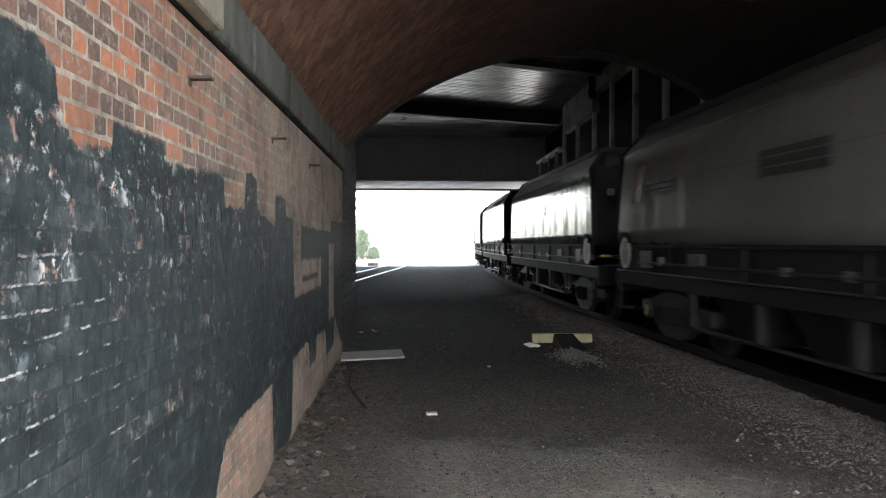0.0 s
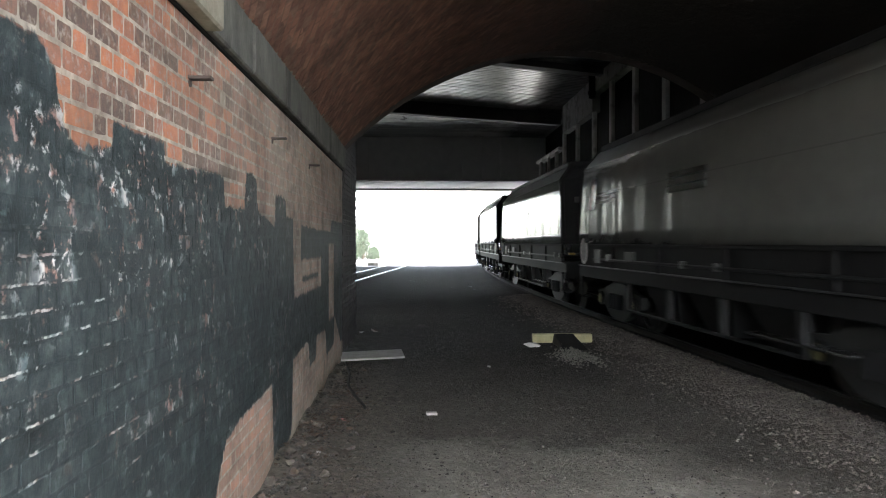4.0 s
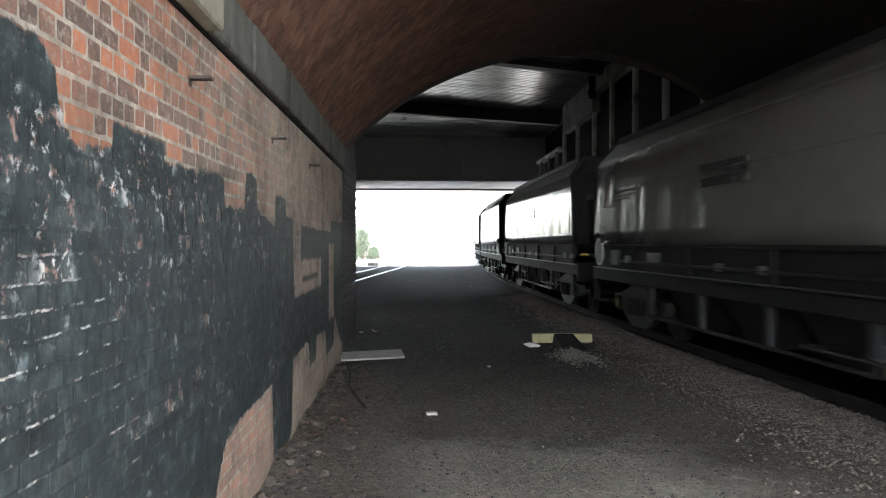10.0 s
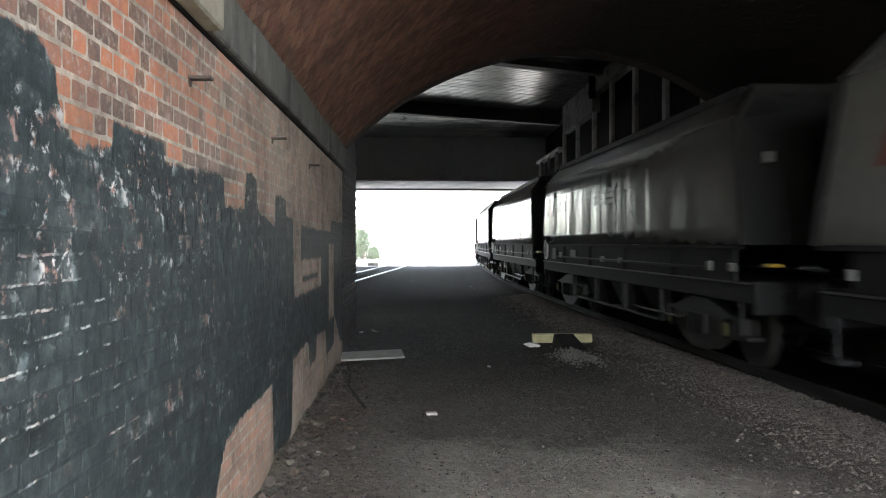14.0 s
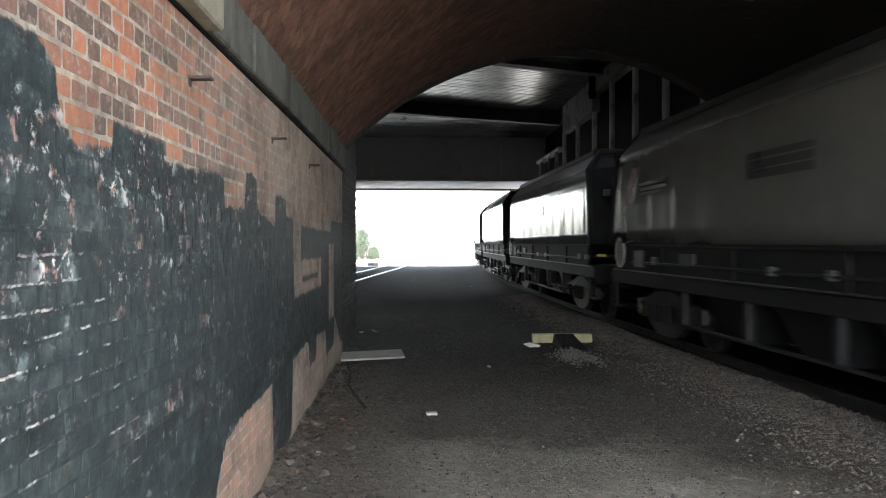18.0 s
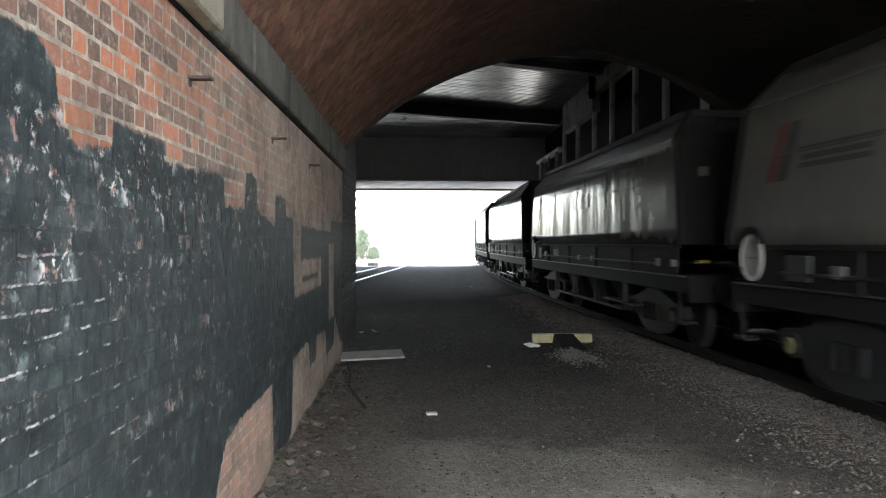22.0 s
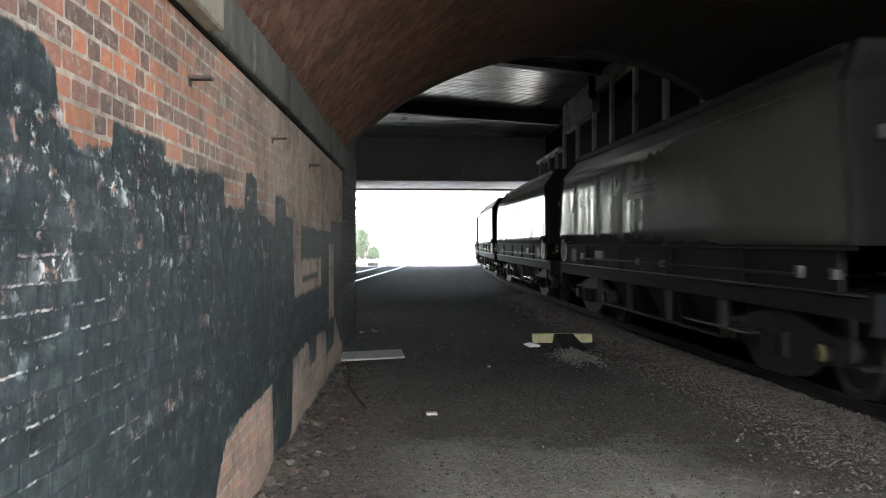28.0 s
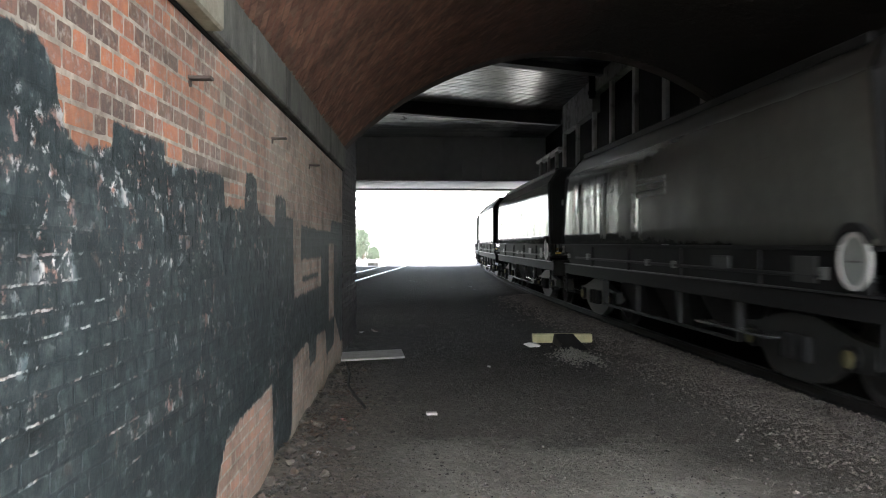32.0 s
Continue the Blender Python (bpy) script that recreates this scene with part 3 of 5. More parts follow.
def worn_brick(x1, a, b_, e, f, rng):
    """Vertices and faces of one brick: a worn outline with knocked-off corners, a soft arris, and the sides going into the wall."""
    def knock():
        return rng.uniform(0.002, 0.008) if rng.random() < 0.8 else rng.uniform(0.008, 0.016)
    out = []
    for (y, z, sy, sz) in ((a, e, 1, 1), (b_, e, -1, 1), (b_, f, -1, -1), (a, f, 1, -1)):
        ky, kz = knock(), knock()
        jy, jz = rng.uniform(-0.003, 0.003), rng.uniform(-0.003, 0.003)
        p, q = (y + jy, z + jz + sz * kz), (y + jy + sy * ky, z + jz)
        out += [p, q] if sy * sz > 0 else [q, p]
    cy, cz = (a + b_) / 2, (e + f) / 2
    k = len(out)
    verts = [(x1 - 0.05, y, z) for y, z in out] + [(x1 - 0.0009, y, z) for y, z in out]
    verts += [(x1, y - math.copysign(0.004, y - cy), z - math.copysign(0.004, z - cz)) for y, z in out]
    faces = []
    for i in range(k):
        m_ = (i + 1) % k
        faces += [(i, m_, k + m_, k + i), (k + i, k + m_, 2 * k + m_, 2 * k + i)]
    faces.append(tuple(range(2 * k, 3 * k)))
    return verts, faces


def build_left_wall():
    core = boxed((WALL_X - 0.55, -14, -0.4), (WALL_X - 0.0019, FAR_Y, WALL_TOP))
    wall = tagged(new("wall_left", mesh_of(core, "wall_left", M_MORTAR)), "old red brick wall, most of it painted over in flaking black", "wall", kind="structure")
    rng = random.Random(5)
    near, rest_v, rest_f = [], [], []
    shapes = {}
    for kind, length in (("stretcher", BRICK_L), ("header", BRICK_W)):
        for k in range(8):
            me = bpy.data.meshes.new("brick")
            vs, fs = worn_brick(0.0, 0.008, length - 0.008, 0.008, COURSE - 0.009, rng)
            me.from_pydata(vs, [], fs)
            me.materials.append(M_BRICK)
            shapes[kind, k] = me
    rows = int(WALL_TOP / COURSE) + 1
    for c in range(-1, rows):
        z = c * COURSE + 0.012
        if z + COURSE > WALL_TOP + 0.01:
            break
        y = -3.0 + (0.0 if c % 2 else 0.06) + rng.uniform(-0.01, 0.01)
        while y < FAR_Y - BRICK_L:
            # mostly alternate courses, with odd bricks let in here and there
            head = (c % 2 == 1) != (rng.random() < 0.12)
            kind, step = ("header", BRICK_W) if head else ("stretcher", BRICK_L)
            if abs(y - 4.60) < 0.09 and abs(z - 2.55) < 0.04:
                y += step
                continue
            dip = rng.uniform(-0.0006, 0.0006)
            zz = z + 0.012 * noise.noise((y * 0.55, c * 0.2, 0))
            if 2.2 < y < 3.75 and z > 1.84 or (4.4 < y < 6.35 and 0.05 < z < 0.75):
                near.append((kind, rng.randrange(8), y, zz, dip))
            else:
                o = len(rest_v)
                vs, fs = worn_brick(WALL_X + dip, y + 0.008, y + step - 0.008, zz + 0.008, zz + COURSE - 0.009, rng)
                rest_v += vs
                rest_f += [tuple(o + i for i in f) for f in fs]
            y += step
    me = bpy.data.meshes.new("brickwork")
    me.from_pydata(rest_v, [], rest_f)
    me.materials.append(M_BRICK)
    rest = new("brickwork", me)
    rest.parent = wall
    tagged(rest, kind="stuff")
    return wall, shapes, near


def build_near_bricks(wall, shapes, near):
    for kind, k, y, z, dip in near:
        ob = new("brick", shapes[kind, k])
        ob.parent = wall
        ob.location = (WALL_X + dip, y, z)


def build_string_course():
    band = thing("stone_band", pose(0, 0, 0), "sooty stone string course of long blocks under the vault", "string course", kind="structure")
    rng = random.Random(11)
    y = -2.8
    while y < FAR_Y - 0.2:
        ln = min(rng.uniform(0.9, 1.35), FAR_Y - y)
        pale = 2.6 < y + ln / 2 < 4.0
        proud = 0.10 if pale else 0.055 + rng.uniform(-0.008, 0.008)
        if pale:
            y, ln = 2.75, 1.55
        bm = boxed((WALL_X - 0.5, y + 0.004, WALL_TOP + 0.004), (WALL_X + proud, y + ln - 0.004, SPRING_Z + (0.02 if pale else 0)), 0.012)
        part("stone_block", bm, M_PALE_STONE if pale else M_STONE, band, "pale cleaner stone block" if pale else "")
        y += ln
    # mortar teeth that take up the askew courses of the vault
    verts, faces = [], []
    y, zc, a0 = 2.0, CROWN_Z - ARCH_R, math.asin((SPRING_Z - CROWN_Z + ARCH_R) / ARCH_R)
    while y < 11.6:
        o, wide, tall = len(verts), rng.uniform(0.07, 0.13), rng.uniform(0.03, 0.07)
        for up in (0.0, 0.009):
            for yy, ss in ((y, -0.02), (y + wide, -0.02), (y + wide * 0.35, tall), (y + wide * 0.1, tall * 0.8)):
                ang, rad = a0 + ss / ARCH_R, ARCH_R - up
                verts.append((ARCH_CX - rad * math.cos(ang), yy, zc + rad * math.sin(ang)))
        faces += [(o + 4, o + 5, o + 6, o + 7)] + [(o + q, o + (q + 1) % 4, o + 4 + (q + 1) % 4, o + 4 + q) for q in range(4)]
        y += rng.uniform(0.16, 0.21)
    me = bpy.data.meshes.new("mortar_teeth")
    me.from_pydata(verts, [], faces)
    me.materials.append(M_TEETH)
    teeth = new("mortar_teeth", me)
    teeth.parent = band
    tagged(teeth, "pale mortar fillets along the springing", kind="stuff")
    # thin black strip put in for the shadow of the overhanging blocks
    part("shadow_strip", boxed((WALL_X - 0.4, -2.8, WALL_TOP - 0.020), (WALL_X + 0.016, FAR_Y, WALL_TOP + 0.001), 0.004), M_VOID, band, "black strip standing in for the shadow under the blocks")
    return band


# ================= vault =================
def arc_points(k=40, r=ARCH_R):
    zc = CROWN_Z - ARCH_R
    a0 = math.asin((SPRING_Z - zc) / ARCH_R)
    return [(ARCH_CX - r * math.cos(a0 + (math.pi - 2 * a0) * i / k), zc + r * math.sin(a0 + (math.pi - 2 * a0) * i / k)) for i in range(k + 1)]


def build_vault():
    inner, outer = arc_points(), arc_points(r=ARCH_R + 0.5)
    bm = bmesh.new()
    uvl = bm.loops.layers.uv.new("UVMap")
    steps = 24
    grid = []
    for shell in (inner, outer):
        rows_ = []
        for i, (x, z) in enumerate(shell):
            row = []
            for j in range(steps + 1):
                y = skew_y(NEAR_Y + (FAR_Y - NEAR_Y) * j / steps, x)
                row.append(bm.verts.new((x, y, z)))
            rows_.append(row)
        grid.append(rows_)
    arc = (math.pi - 2 * math.asin((SPRING_Z - CROWN_Z + ARCH_R) / ARCH_R)) * ARCH_R
    k = len(inner) - 1
    for s_, rows_ in enumerate(grid):
        for i in range(k):
            for j in range(steps):
                q = [(i, j), (i + 1, j), (i + 1, j + 1), (i, j + 1)]
                if s_ == 0:
                    q = q[::-1]
                f = bm.faces.new([rows_[a][b_] for a, b_ in q])
                f.smooth = True
                for lp, (a, b_) in zip(f.loops, q):
                    lp[uvl].uv = (rows_[a][b_].co.y, arc * a / k)
    for j in (0, steps):
        for i in range(k):
            bm.faces.new((grid[0][i][j], grid[0][i + 1][j], grid[1][i + 1][j], grid[1][i][j]))
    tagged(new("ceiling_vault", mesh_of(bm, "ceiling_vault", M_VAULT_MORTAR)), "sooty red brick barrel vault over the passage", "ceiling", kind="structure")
    # the bricks of the vault, in courses that run askew like the road above
    rng = random.Random(31)
    zc, a0 = CROWN_Z - ARCH_R, math.asin((SPRING_Z - CROWN_Z + ARCH_R) / ARCH_R)
    c_, s_ = math.cos(math.atan(SKEW)), math.sin(math.atan(SKEW))

    def on_vault(yy, ss, lift):
        ang, rad = a0 + ss / ARCH_R, ARCH_R - lift
        return (ARCH_CX - rad * math.cos(ang), yy, zc + rad * math.sin(ang))
    bv, bf = [], []
    for j in range(-120, 260):
        w = j * COURSE
        for i in range(-60, 110):
            u = i * BRICK_L + (BRICK_L / 2 if j % 2 else 0.0)
            yc, sc = u * c_ + w * s_, -u * s_ + w * c_
            if not 0.045 < sc < arc - 0.045:
                continue
            xc = on_vault(yc, sc, 0)[0]
            if not skew_y(NEAR_Y, xc) + 0.1 < yc < skew_y(FAR_Y, xc) - 0.06:
                continue
            lift = rng.uniform(0.0005, 0.0035)
            hu, hw = BRICK_L / 2 - 0.006, COURSE / 2 - 0.005
            o = len(bv)
            for inset, up in ((0.0, 0.0), (0.004, lift)):
                for du, dw in ((-hu, -hw), (hu, -hw), (hu, hw), (-hu, hw)):
                    uu = u + du - math.copysign(inset, du) + rng.uniform(-0.003, 0.003)
                    ww = w + dw - math.copysign(inset, dw) + rng.uniform(-0.003, 0.003)
                    bv.append(on_vault(uu * c_ + ww * s_, -uu * s_ + ww * c_, up if up else -0.02))
            for q in range(4):
                p_ = (q + 1) % 4
                bf.append((o + q, o + p_, o + 4 + p_, o + 4 + q))
            bf.append((o + 4, o + 5, o + 6, o + 7))
    me = bpy.data.meshes.new("ceiling_bricks")
    me.from_pydata(bv, [], bf)
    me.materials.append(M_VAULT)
    tagged(new("ceiling_bricks", me), "sooty red bricks of the vault in askew courses", "ceiling", kind="structure")
    # spandrel walls over both ends of the vault
    for name, y0, top, thick in (("spandrel_near", NEAR_Y, 6.6, -0.45), ("spandrel_far", FAR_Y, 9.2, 0.45)):
        bm = bmesh.new()
        y0 += 0.02 * (1 if thick > 0 else -1)
        ring = arc_points()
        fr = []
        for yy in (0, thick):
            lo = [bm.verts.new((x, skew_y(y0, x) + yy, z)) for x, z in ring]
            hi = [bm.verts.new((x, skew_y(y0, x) + yy, top)) for x, z in ring]
            fr.append((lo, hi))
            for i in range(k):
                bm.faces.new((lo[i], lo[i + 1], hi[i + 1], hi[i]))
        for i in range(k):
            bm.faces.new((fr[0][0][i], fr[0][0][i + 1], fr[1][0][i + 1], fr[1][0][i]))
            bm.faces.new((fr[0][1][i], fr[0][1][i + 1], fr[1][1][i + 1], fr[1][1][i]))
        bmesh.ops.recalc_face_normals(bm, faces=bm.faces)
        tagged(new(name, mesh_of(bm, name, M_OLD_WALL)), "sooty brick spandrel wall over the arch", "wall", kind="structure")
    # right-hand abutment of the vault
    bm = slab(bmesh.new(), [(RIGHT_X, skew_y(NEAR_Y, RIGHT_X)), (RIGHT_X, skew_y(FAR_Y, RIGHT_X)), (RIGHT_X + 0.6, skew_y(FAR_Y, RIGHT_X)), (RIGHT_X + 0.6, skew_y(NEAR_Y, RIGHT_X))], -0.4, SPRING_Z + 0.3)
    tagged(new("wall_right", mesh_of(bm, "wall_right", M_OLD_WALL)), "soot-blackened brick wall behind the track", "wall", kind="structure")


# ================= the taller bridge beyond =================
POST_X = 7.2


def build_bridge():
    # abutment pier after the vault, in dark glazed brick
    pier = thing("pier", pose(0, 0, 0), "dark glazed brick pier where the wall ends", "pier", kind="structure")
    part("core", boxed((-8.2, FAR_Y + 0.004, -0.4), (WALL_X - 0.03, 15.35, SOFFIT_Z)), M_OLD_WALL, pier)
    rng = random.Random(8)
    bv = bmesh.new()
    shapes = [mesh_of(boxed((-0.05, 0.005, 0.005), (0.0, BRICK_L - 0.005, COURSE - 0.006), 0.005), "brick", M_BLUE_BRICK) for _ in range(1)]
    for c in range(0, 46):
        y = FAR_Y + 0.02 + (BRICK_W if c % 2 else 0)
        while y < 15.35 - BRICK_L:
            if 13.6 < y and 6 < c < 32:
                ob = new("brick", shapes[0])
                ob.parent = pier
                ob.location = (WALL_X + rng.uniform(-0.006, 0.004), y, c * COURSE)
            else:
                box(bv, (WALL_X - 0.05, y + 0.005, c * COURSE + 0.005), (WALL_X + rng.uniform(-0.005, 0.002), y + BRICK_L - 0.005, (c + 1) * COURSE - 0.006))
            y += BRICK_L
    tagged(part("brickwork", bv, M_BLUE_BRICK, pier), kind="stuff")
    # left abutment, set back out of view; added dark to limit bounced light
    tagged(new("wall_abutment", mesh_of(boxed((-8.2, 15.36, -0.4), (-7.5, END_Y + 8, SOFFIT_Z)), "wall_abutment", M_OLD_WALL)), "unseen dark brick abutment added to close the left side under the road bridge", "wall", kind="structure")
    # deck soffit with ribs
    bm = slab(bmesh.new(), [(-8.2, skew_y(FAR_Y + 0.5, -4.4)), (9.2, skew_y(FAR_Y + 0.5, 9.2)), (9.2, END_Y + 0.4), (-8.2, END_Y + 0.4)], SOFFIT_Z, SOFFIT_Z + 0.35)
    tagged(new("ceiling_deck", mesh_of(bm, "ceiling_deck", M_SOFFIT)), "grey ribbed sheet soffit under the road deck", "ceiling", kind="structure")
    bm = bmesh.new()
    for i in range(110):
        y0 = 14.5 + i * 0.32
        drop = 0.02 + 0.03 * abs(noise.noise((i * 0.7, 3.3, 0.0)))
        slab(bm, [(-7.4, y0 + SKEW * -6.3), (8.0, y0 + SKEW * 9.1), (8.0, y0 + SKEW * 9.1 + 0.12), (-7.4, y0 + SKEW * -6.3 + 0.12)], SOFFIT_Z - drop, SOFFIT_Z + 0.002)
        if y0 + SKEW * 9.1 > END_Y - 1:
            break
    tagged(new("ceiling_ribs", mesh_of(bm, "ceiling_ribs", M_SOFFIT)), "shallow ribs of the deck soffit", "ceiling", kind="structure")
    # skewed cross beams
    for y0, foot in ((28.0, 8.19), (38.8, 7.82)):
        bm = slab(bmesh.new(), [(-7.45, y0 - 7.45 * 0.45), (POST_X + 0.3, y0 + 0.45 * POST_X), (POST_X + 0.3, y0 + 0.45 * POST_X + 0.55), (-7.45, y0 - 7.45 * 0.45 + 0.55)], foot, SOFFIT_Z - 0.004)
        tagged(new("cross_beam", mesh_of(bm, "cross_beam", M_GIRDER)), "dark painted steel beam across the deck soffit", "beam", "beams under the deck")
    # deep end girder, and the pale slab of the carriageway behind it
    g = thing("end_girder", pose(0, END_Y, 0), "deep grey girder at the far edge of the bridge, its web coloured pale for the glare", "girder")
    # web and stiffeners: glare from the opening put into a pale colour
    part("web", boxed((-7.48, 0, 5.72), (8.9, 0.08, SOFFIT_Z - 0.002)), M_PALE_CONCRETE, g)
    part("flange", boxed((-7.48, -0.22, 5.66), (8.9, 0.3, 5.72)), M_GIRDER, g)
    for i in range(12):
        part("stiffener", boxed((-6.6 + i * 1.2, -0.16, 5.72), (-6.57 + i * 1.2, 0, SOFFIT_Z - 0.02)), M_PALE_CONCRETE, g)
    s = thing("footway_slab", pose(0, END_Y + 0.32, 0), "pale concrete footway slab beyond the end girder", "slab")
    for i in range(5):
        part("plank", boxed((-7.48, 0.01 + i * 1.25, 5.62), (8.9, 1.24 + i * 1.25, 5.9), 0.02), M_PALE_CONCRETE, s)
    part("edge_beam", boxed((-7.48, 6.27, 5.47), (8.9, 6.6, 6.1), 0.02), M_GIRDER, s, "dark edge beam")
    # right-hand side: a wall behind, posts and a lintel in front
    # wall and added return, coloured near black for the shade behind the posts
    tagged(new("wall_far_right", mesh_of(boxed((8.3, skew_y(FAR_Y, 8.3), -0.4), (8.9, END_Y, SOFFIT_Z)), "wall_far_right", M_VOID)), "near-black wall standing in for the shade behind the row of concrete posts", "wall", kind="structure")
    tagged(new("wall_return", mesh_of(boxed((RIGHT_X - 0.05, skew_y(FAR_Y, RIGHT_X) + 0.48, -0.4), (8.9, skew_y(FAR_Y, 8.9) + 0.3, SOFFIT_Z - 0.004)), "wall_return", M_VOID)), "near-black return wall added to close the corner behind the track", "wall", kind="structure")
    t = thing("trestle", pose(POST_X, 0, 0), "grey concrete posts and lintel carrying the bridge beside the track", "trestle", kind="structure")
    posts = (20.4, 23.6, 26.9, 30.1, 33.1, 36.5, 39.8, 42.0, 44.6, 47.2)
    for i, y in enumerate(posts):
        high = 7.75 if i < 4 else 7.06
        part("post", boxed((0, y - 0.16, -0.3), (0.15, y + 0.16, high if i < 7 else 6.4), 0.02), M_POST, t)
        if i < 6:
            part("lintel", boxed((-0.02, y + 0.005, high), (0.32, posts[i + 1] - 0.005, SOFFIT_Z - 0.05), 0.015), M_CONCRETE, t, "sooty lintel panel")
        elif 7 <= i:
            part("coping", boxed((-0.05, y - 1.1, 6.4), (0.3, y + 1.1, 6.56), 0.015), M_PALE_CONCRETE, t)
    for y in (31.6,):
        p = thing("drain_pipe", pose(POST_X - 0.35, y, 0), "black cast-iron pipe hanging from a beam end", "pipe")
        part("pipe", tubed((0, 0, 7.35), (0, 0, 8.44), 0.13), M_BLACK, p)
        part("collar", tubed((0, 0, 7.5), (0, 0, 7.62), 0.16), M_BLACK, p)


# ================= tracks =================
def rail_profile():
    return [(-0.07, 0), (0.07, 0), (0.07, 0.02), (0.012, 0.04), (0.012, 0.11), (0.035, 0.125), (0.035, 0.15), (-0.035, 0.15), (-0.035, 0.125), (-0.012, 0.11), (-0.012, 0.04), (-0.07, 0.02)]


def rail_mesh(path, material, top):
    """A rail swept along a path of (x, y); the worn head is a strip of its own."""
    verts, faces = [], []
    prof = rail_profile()
    k = len(prof)
    for i, (x, y) in enumerate(path):
        x2, y2 = path[min(i + 1, len(path) - 1)]
        x1, y1 = path[max(i - 1, 0)]
        t = Vector((x2 - x1, y2 - y1)).normalized()
        nx, ny = t.y, -t.x
        verts += [(x + nx * u, y + ny * u, w + top - 0.15) for u, w in prof]
    for i in range(len(path) - 1):
        for j in range(k):
            faces.append((i * k + j, i * k + (j + 1) % k, (i + 1) * k + (j + 1) % k, (i + 1) * k + j))
    me = bpy.data.meshes.new("rail")
    me.from_pydata(verts, [], faces)
    me.materials.append(material)
    me.materials.append(M_RAILTOP)
    for i, p in enumerate(me.polygons):
        if i % k == 6:
            p.material_index = 1
    return me


RAIL_TOP = 0.20


def build_track(name, centre, y0, y1, label, sleepers, top=RAIL_TOP, step=1.0):
    tr = thing(name, pose(0, 0, 0), label, "railway track", kind="structure")
    n_ = int((y1 - y0) / step)
    mid = [(centre(y0 + i * step), y0 + i * step) for i in range(n_ + 1)]
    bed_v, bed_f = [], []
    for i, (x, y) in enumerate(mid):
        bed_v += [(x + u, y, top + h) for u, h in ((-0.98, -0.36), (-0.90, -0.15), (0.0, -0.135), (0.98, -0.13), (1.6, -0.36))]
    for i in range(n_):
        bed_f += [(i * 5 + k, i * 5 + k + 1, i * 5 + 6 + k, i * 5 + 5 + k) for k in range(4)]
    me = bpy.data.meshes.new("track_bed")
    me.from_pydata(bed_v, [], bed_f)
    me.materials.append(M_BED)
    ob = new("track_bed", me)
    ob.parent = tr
    tagged(ob, "trackbed coloured near black for the shade under the train")
    for s in (-0.7525, 0.7525):
        path = []
        for i, (x, y) in enumerate(mid):
            x2, y2 = mid[min(i + 1, n_)]
            x1, y1_ = mid[max(i - 1, 0)]
            t = Vector((x2 - x1, y2 - y1_)).normalized()
            path.append((x + t.y * s, y - t.x * s))
        ob = new("rail", rail_mesh(path, M_RAIL, top))
        ob.parent = tr
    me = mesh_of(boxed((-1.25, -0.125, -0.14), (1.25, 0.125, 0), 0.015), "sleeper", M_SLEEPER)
    y = y0 + 0.4
    for i in range(sleepers):
        ob = new("sleeper", me)
        ob.parent = tr
        ob.location = (centre(y), y, top - 0.16)
        y += 0.68
    return tr


# ================= the train =================
PITCH, HALF, UNDER = 13.63, 5.94, 6.18     # wagon spacing, half body length at its foot, half underframe
LOW_Z, BEND_Z, TOP_Z = 1.655, 3.14, 3.54                  # body foot and rim above the rail
W0, W1 = 1.35, 1.04                        # half widths at foot and rim
END_IN = 0.48                              # how far the ends lean in at the rim


def body_at(z):
    """Half width and half length of the body at a height: upright sides, then a ledge leaning in."""
    v = (z - LOW_Z) / (BEND_Z - LOW_Z)
    if v <= 1:
        return W0 + 0.004 * v, HALF - 0.20 * v
    v = (z - BEND_Z) / (TOP_Z - BEND_Z)
    return W0 + 0.004 + (W1 - W0 - 0.004) * v, HALF - 0.20 + (0.20 - END_IN) * v ** 1.3


def end_at(z, e):
    """Half length at a height; the trailing foot reaches further out."""
    return body_at(z)[1] + (0.25 * max(0.0, (BEND_Z - z) / (BEND_Z - LOW_Z)) if e < 0 else 0.0)


def body_side(s):
    """One dented side sheet with rounded upper corners."""
    bm = bmesh.new()
    cols, rws = 96, 9
    rng = random.Random(21 if s > 0 else 22)
    grid = []
    for j in range(rws + 1):
        v = j / rws
        z = LOW_Z + (BEND_Z - LOW_Z) * j / 6 if j < 7 else BEND_Z + (TOP_Z - BEND_Z) * (j - 6) / (rws - 6)
        wide, half = body_at(z)
        row = []
        for i in range(cols + 1):
            u = -1 + 2 * i / cols
            d = 0.016 * noise.noise((u * 9, v * 1.0, 5.0 * s)) * (1 - abs(u) ** 8) * min(1.0, max(0.0, (0.6 - v) / 0.3))
            # pressed creases near both ends
            d += 0.013 * math.exp(-((abs(u) * half - 5.35 - 0.55 * (v - 0.2)) / 0.24) ** 2) * max(0.0, 1 - abs(v - 0.25) / 0.3)
            row.append(bm.verts.new((s * (wide + d), u * end_at(z, u), z)))
        grid.append(row)
    for j in range(rws):
        for i in range(cols):
            f = bm.faces.new((grid[j][i], grid[j][i + 1], grid[j + 1][i + 1], grid[j + 1][i]))
            f.smooth = True
    bmesh.ops.recalc_face_normals(bm, faces=bm.faces)
    bmesh.ops.solidify(bm, geom=bm.faces[:], thickness=0.03)
    bm.normal_update()
    for f in bm.faces:
        f.smooth = abs(f.normal.x) > 0.5
    return bm


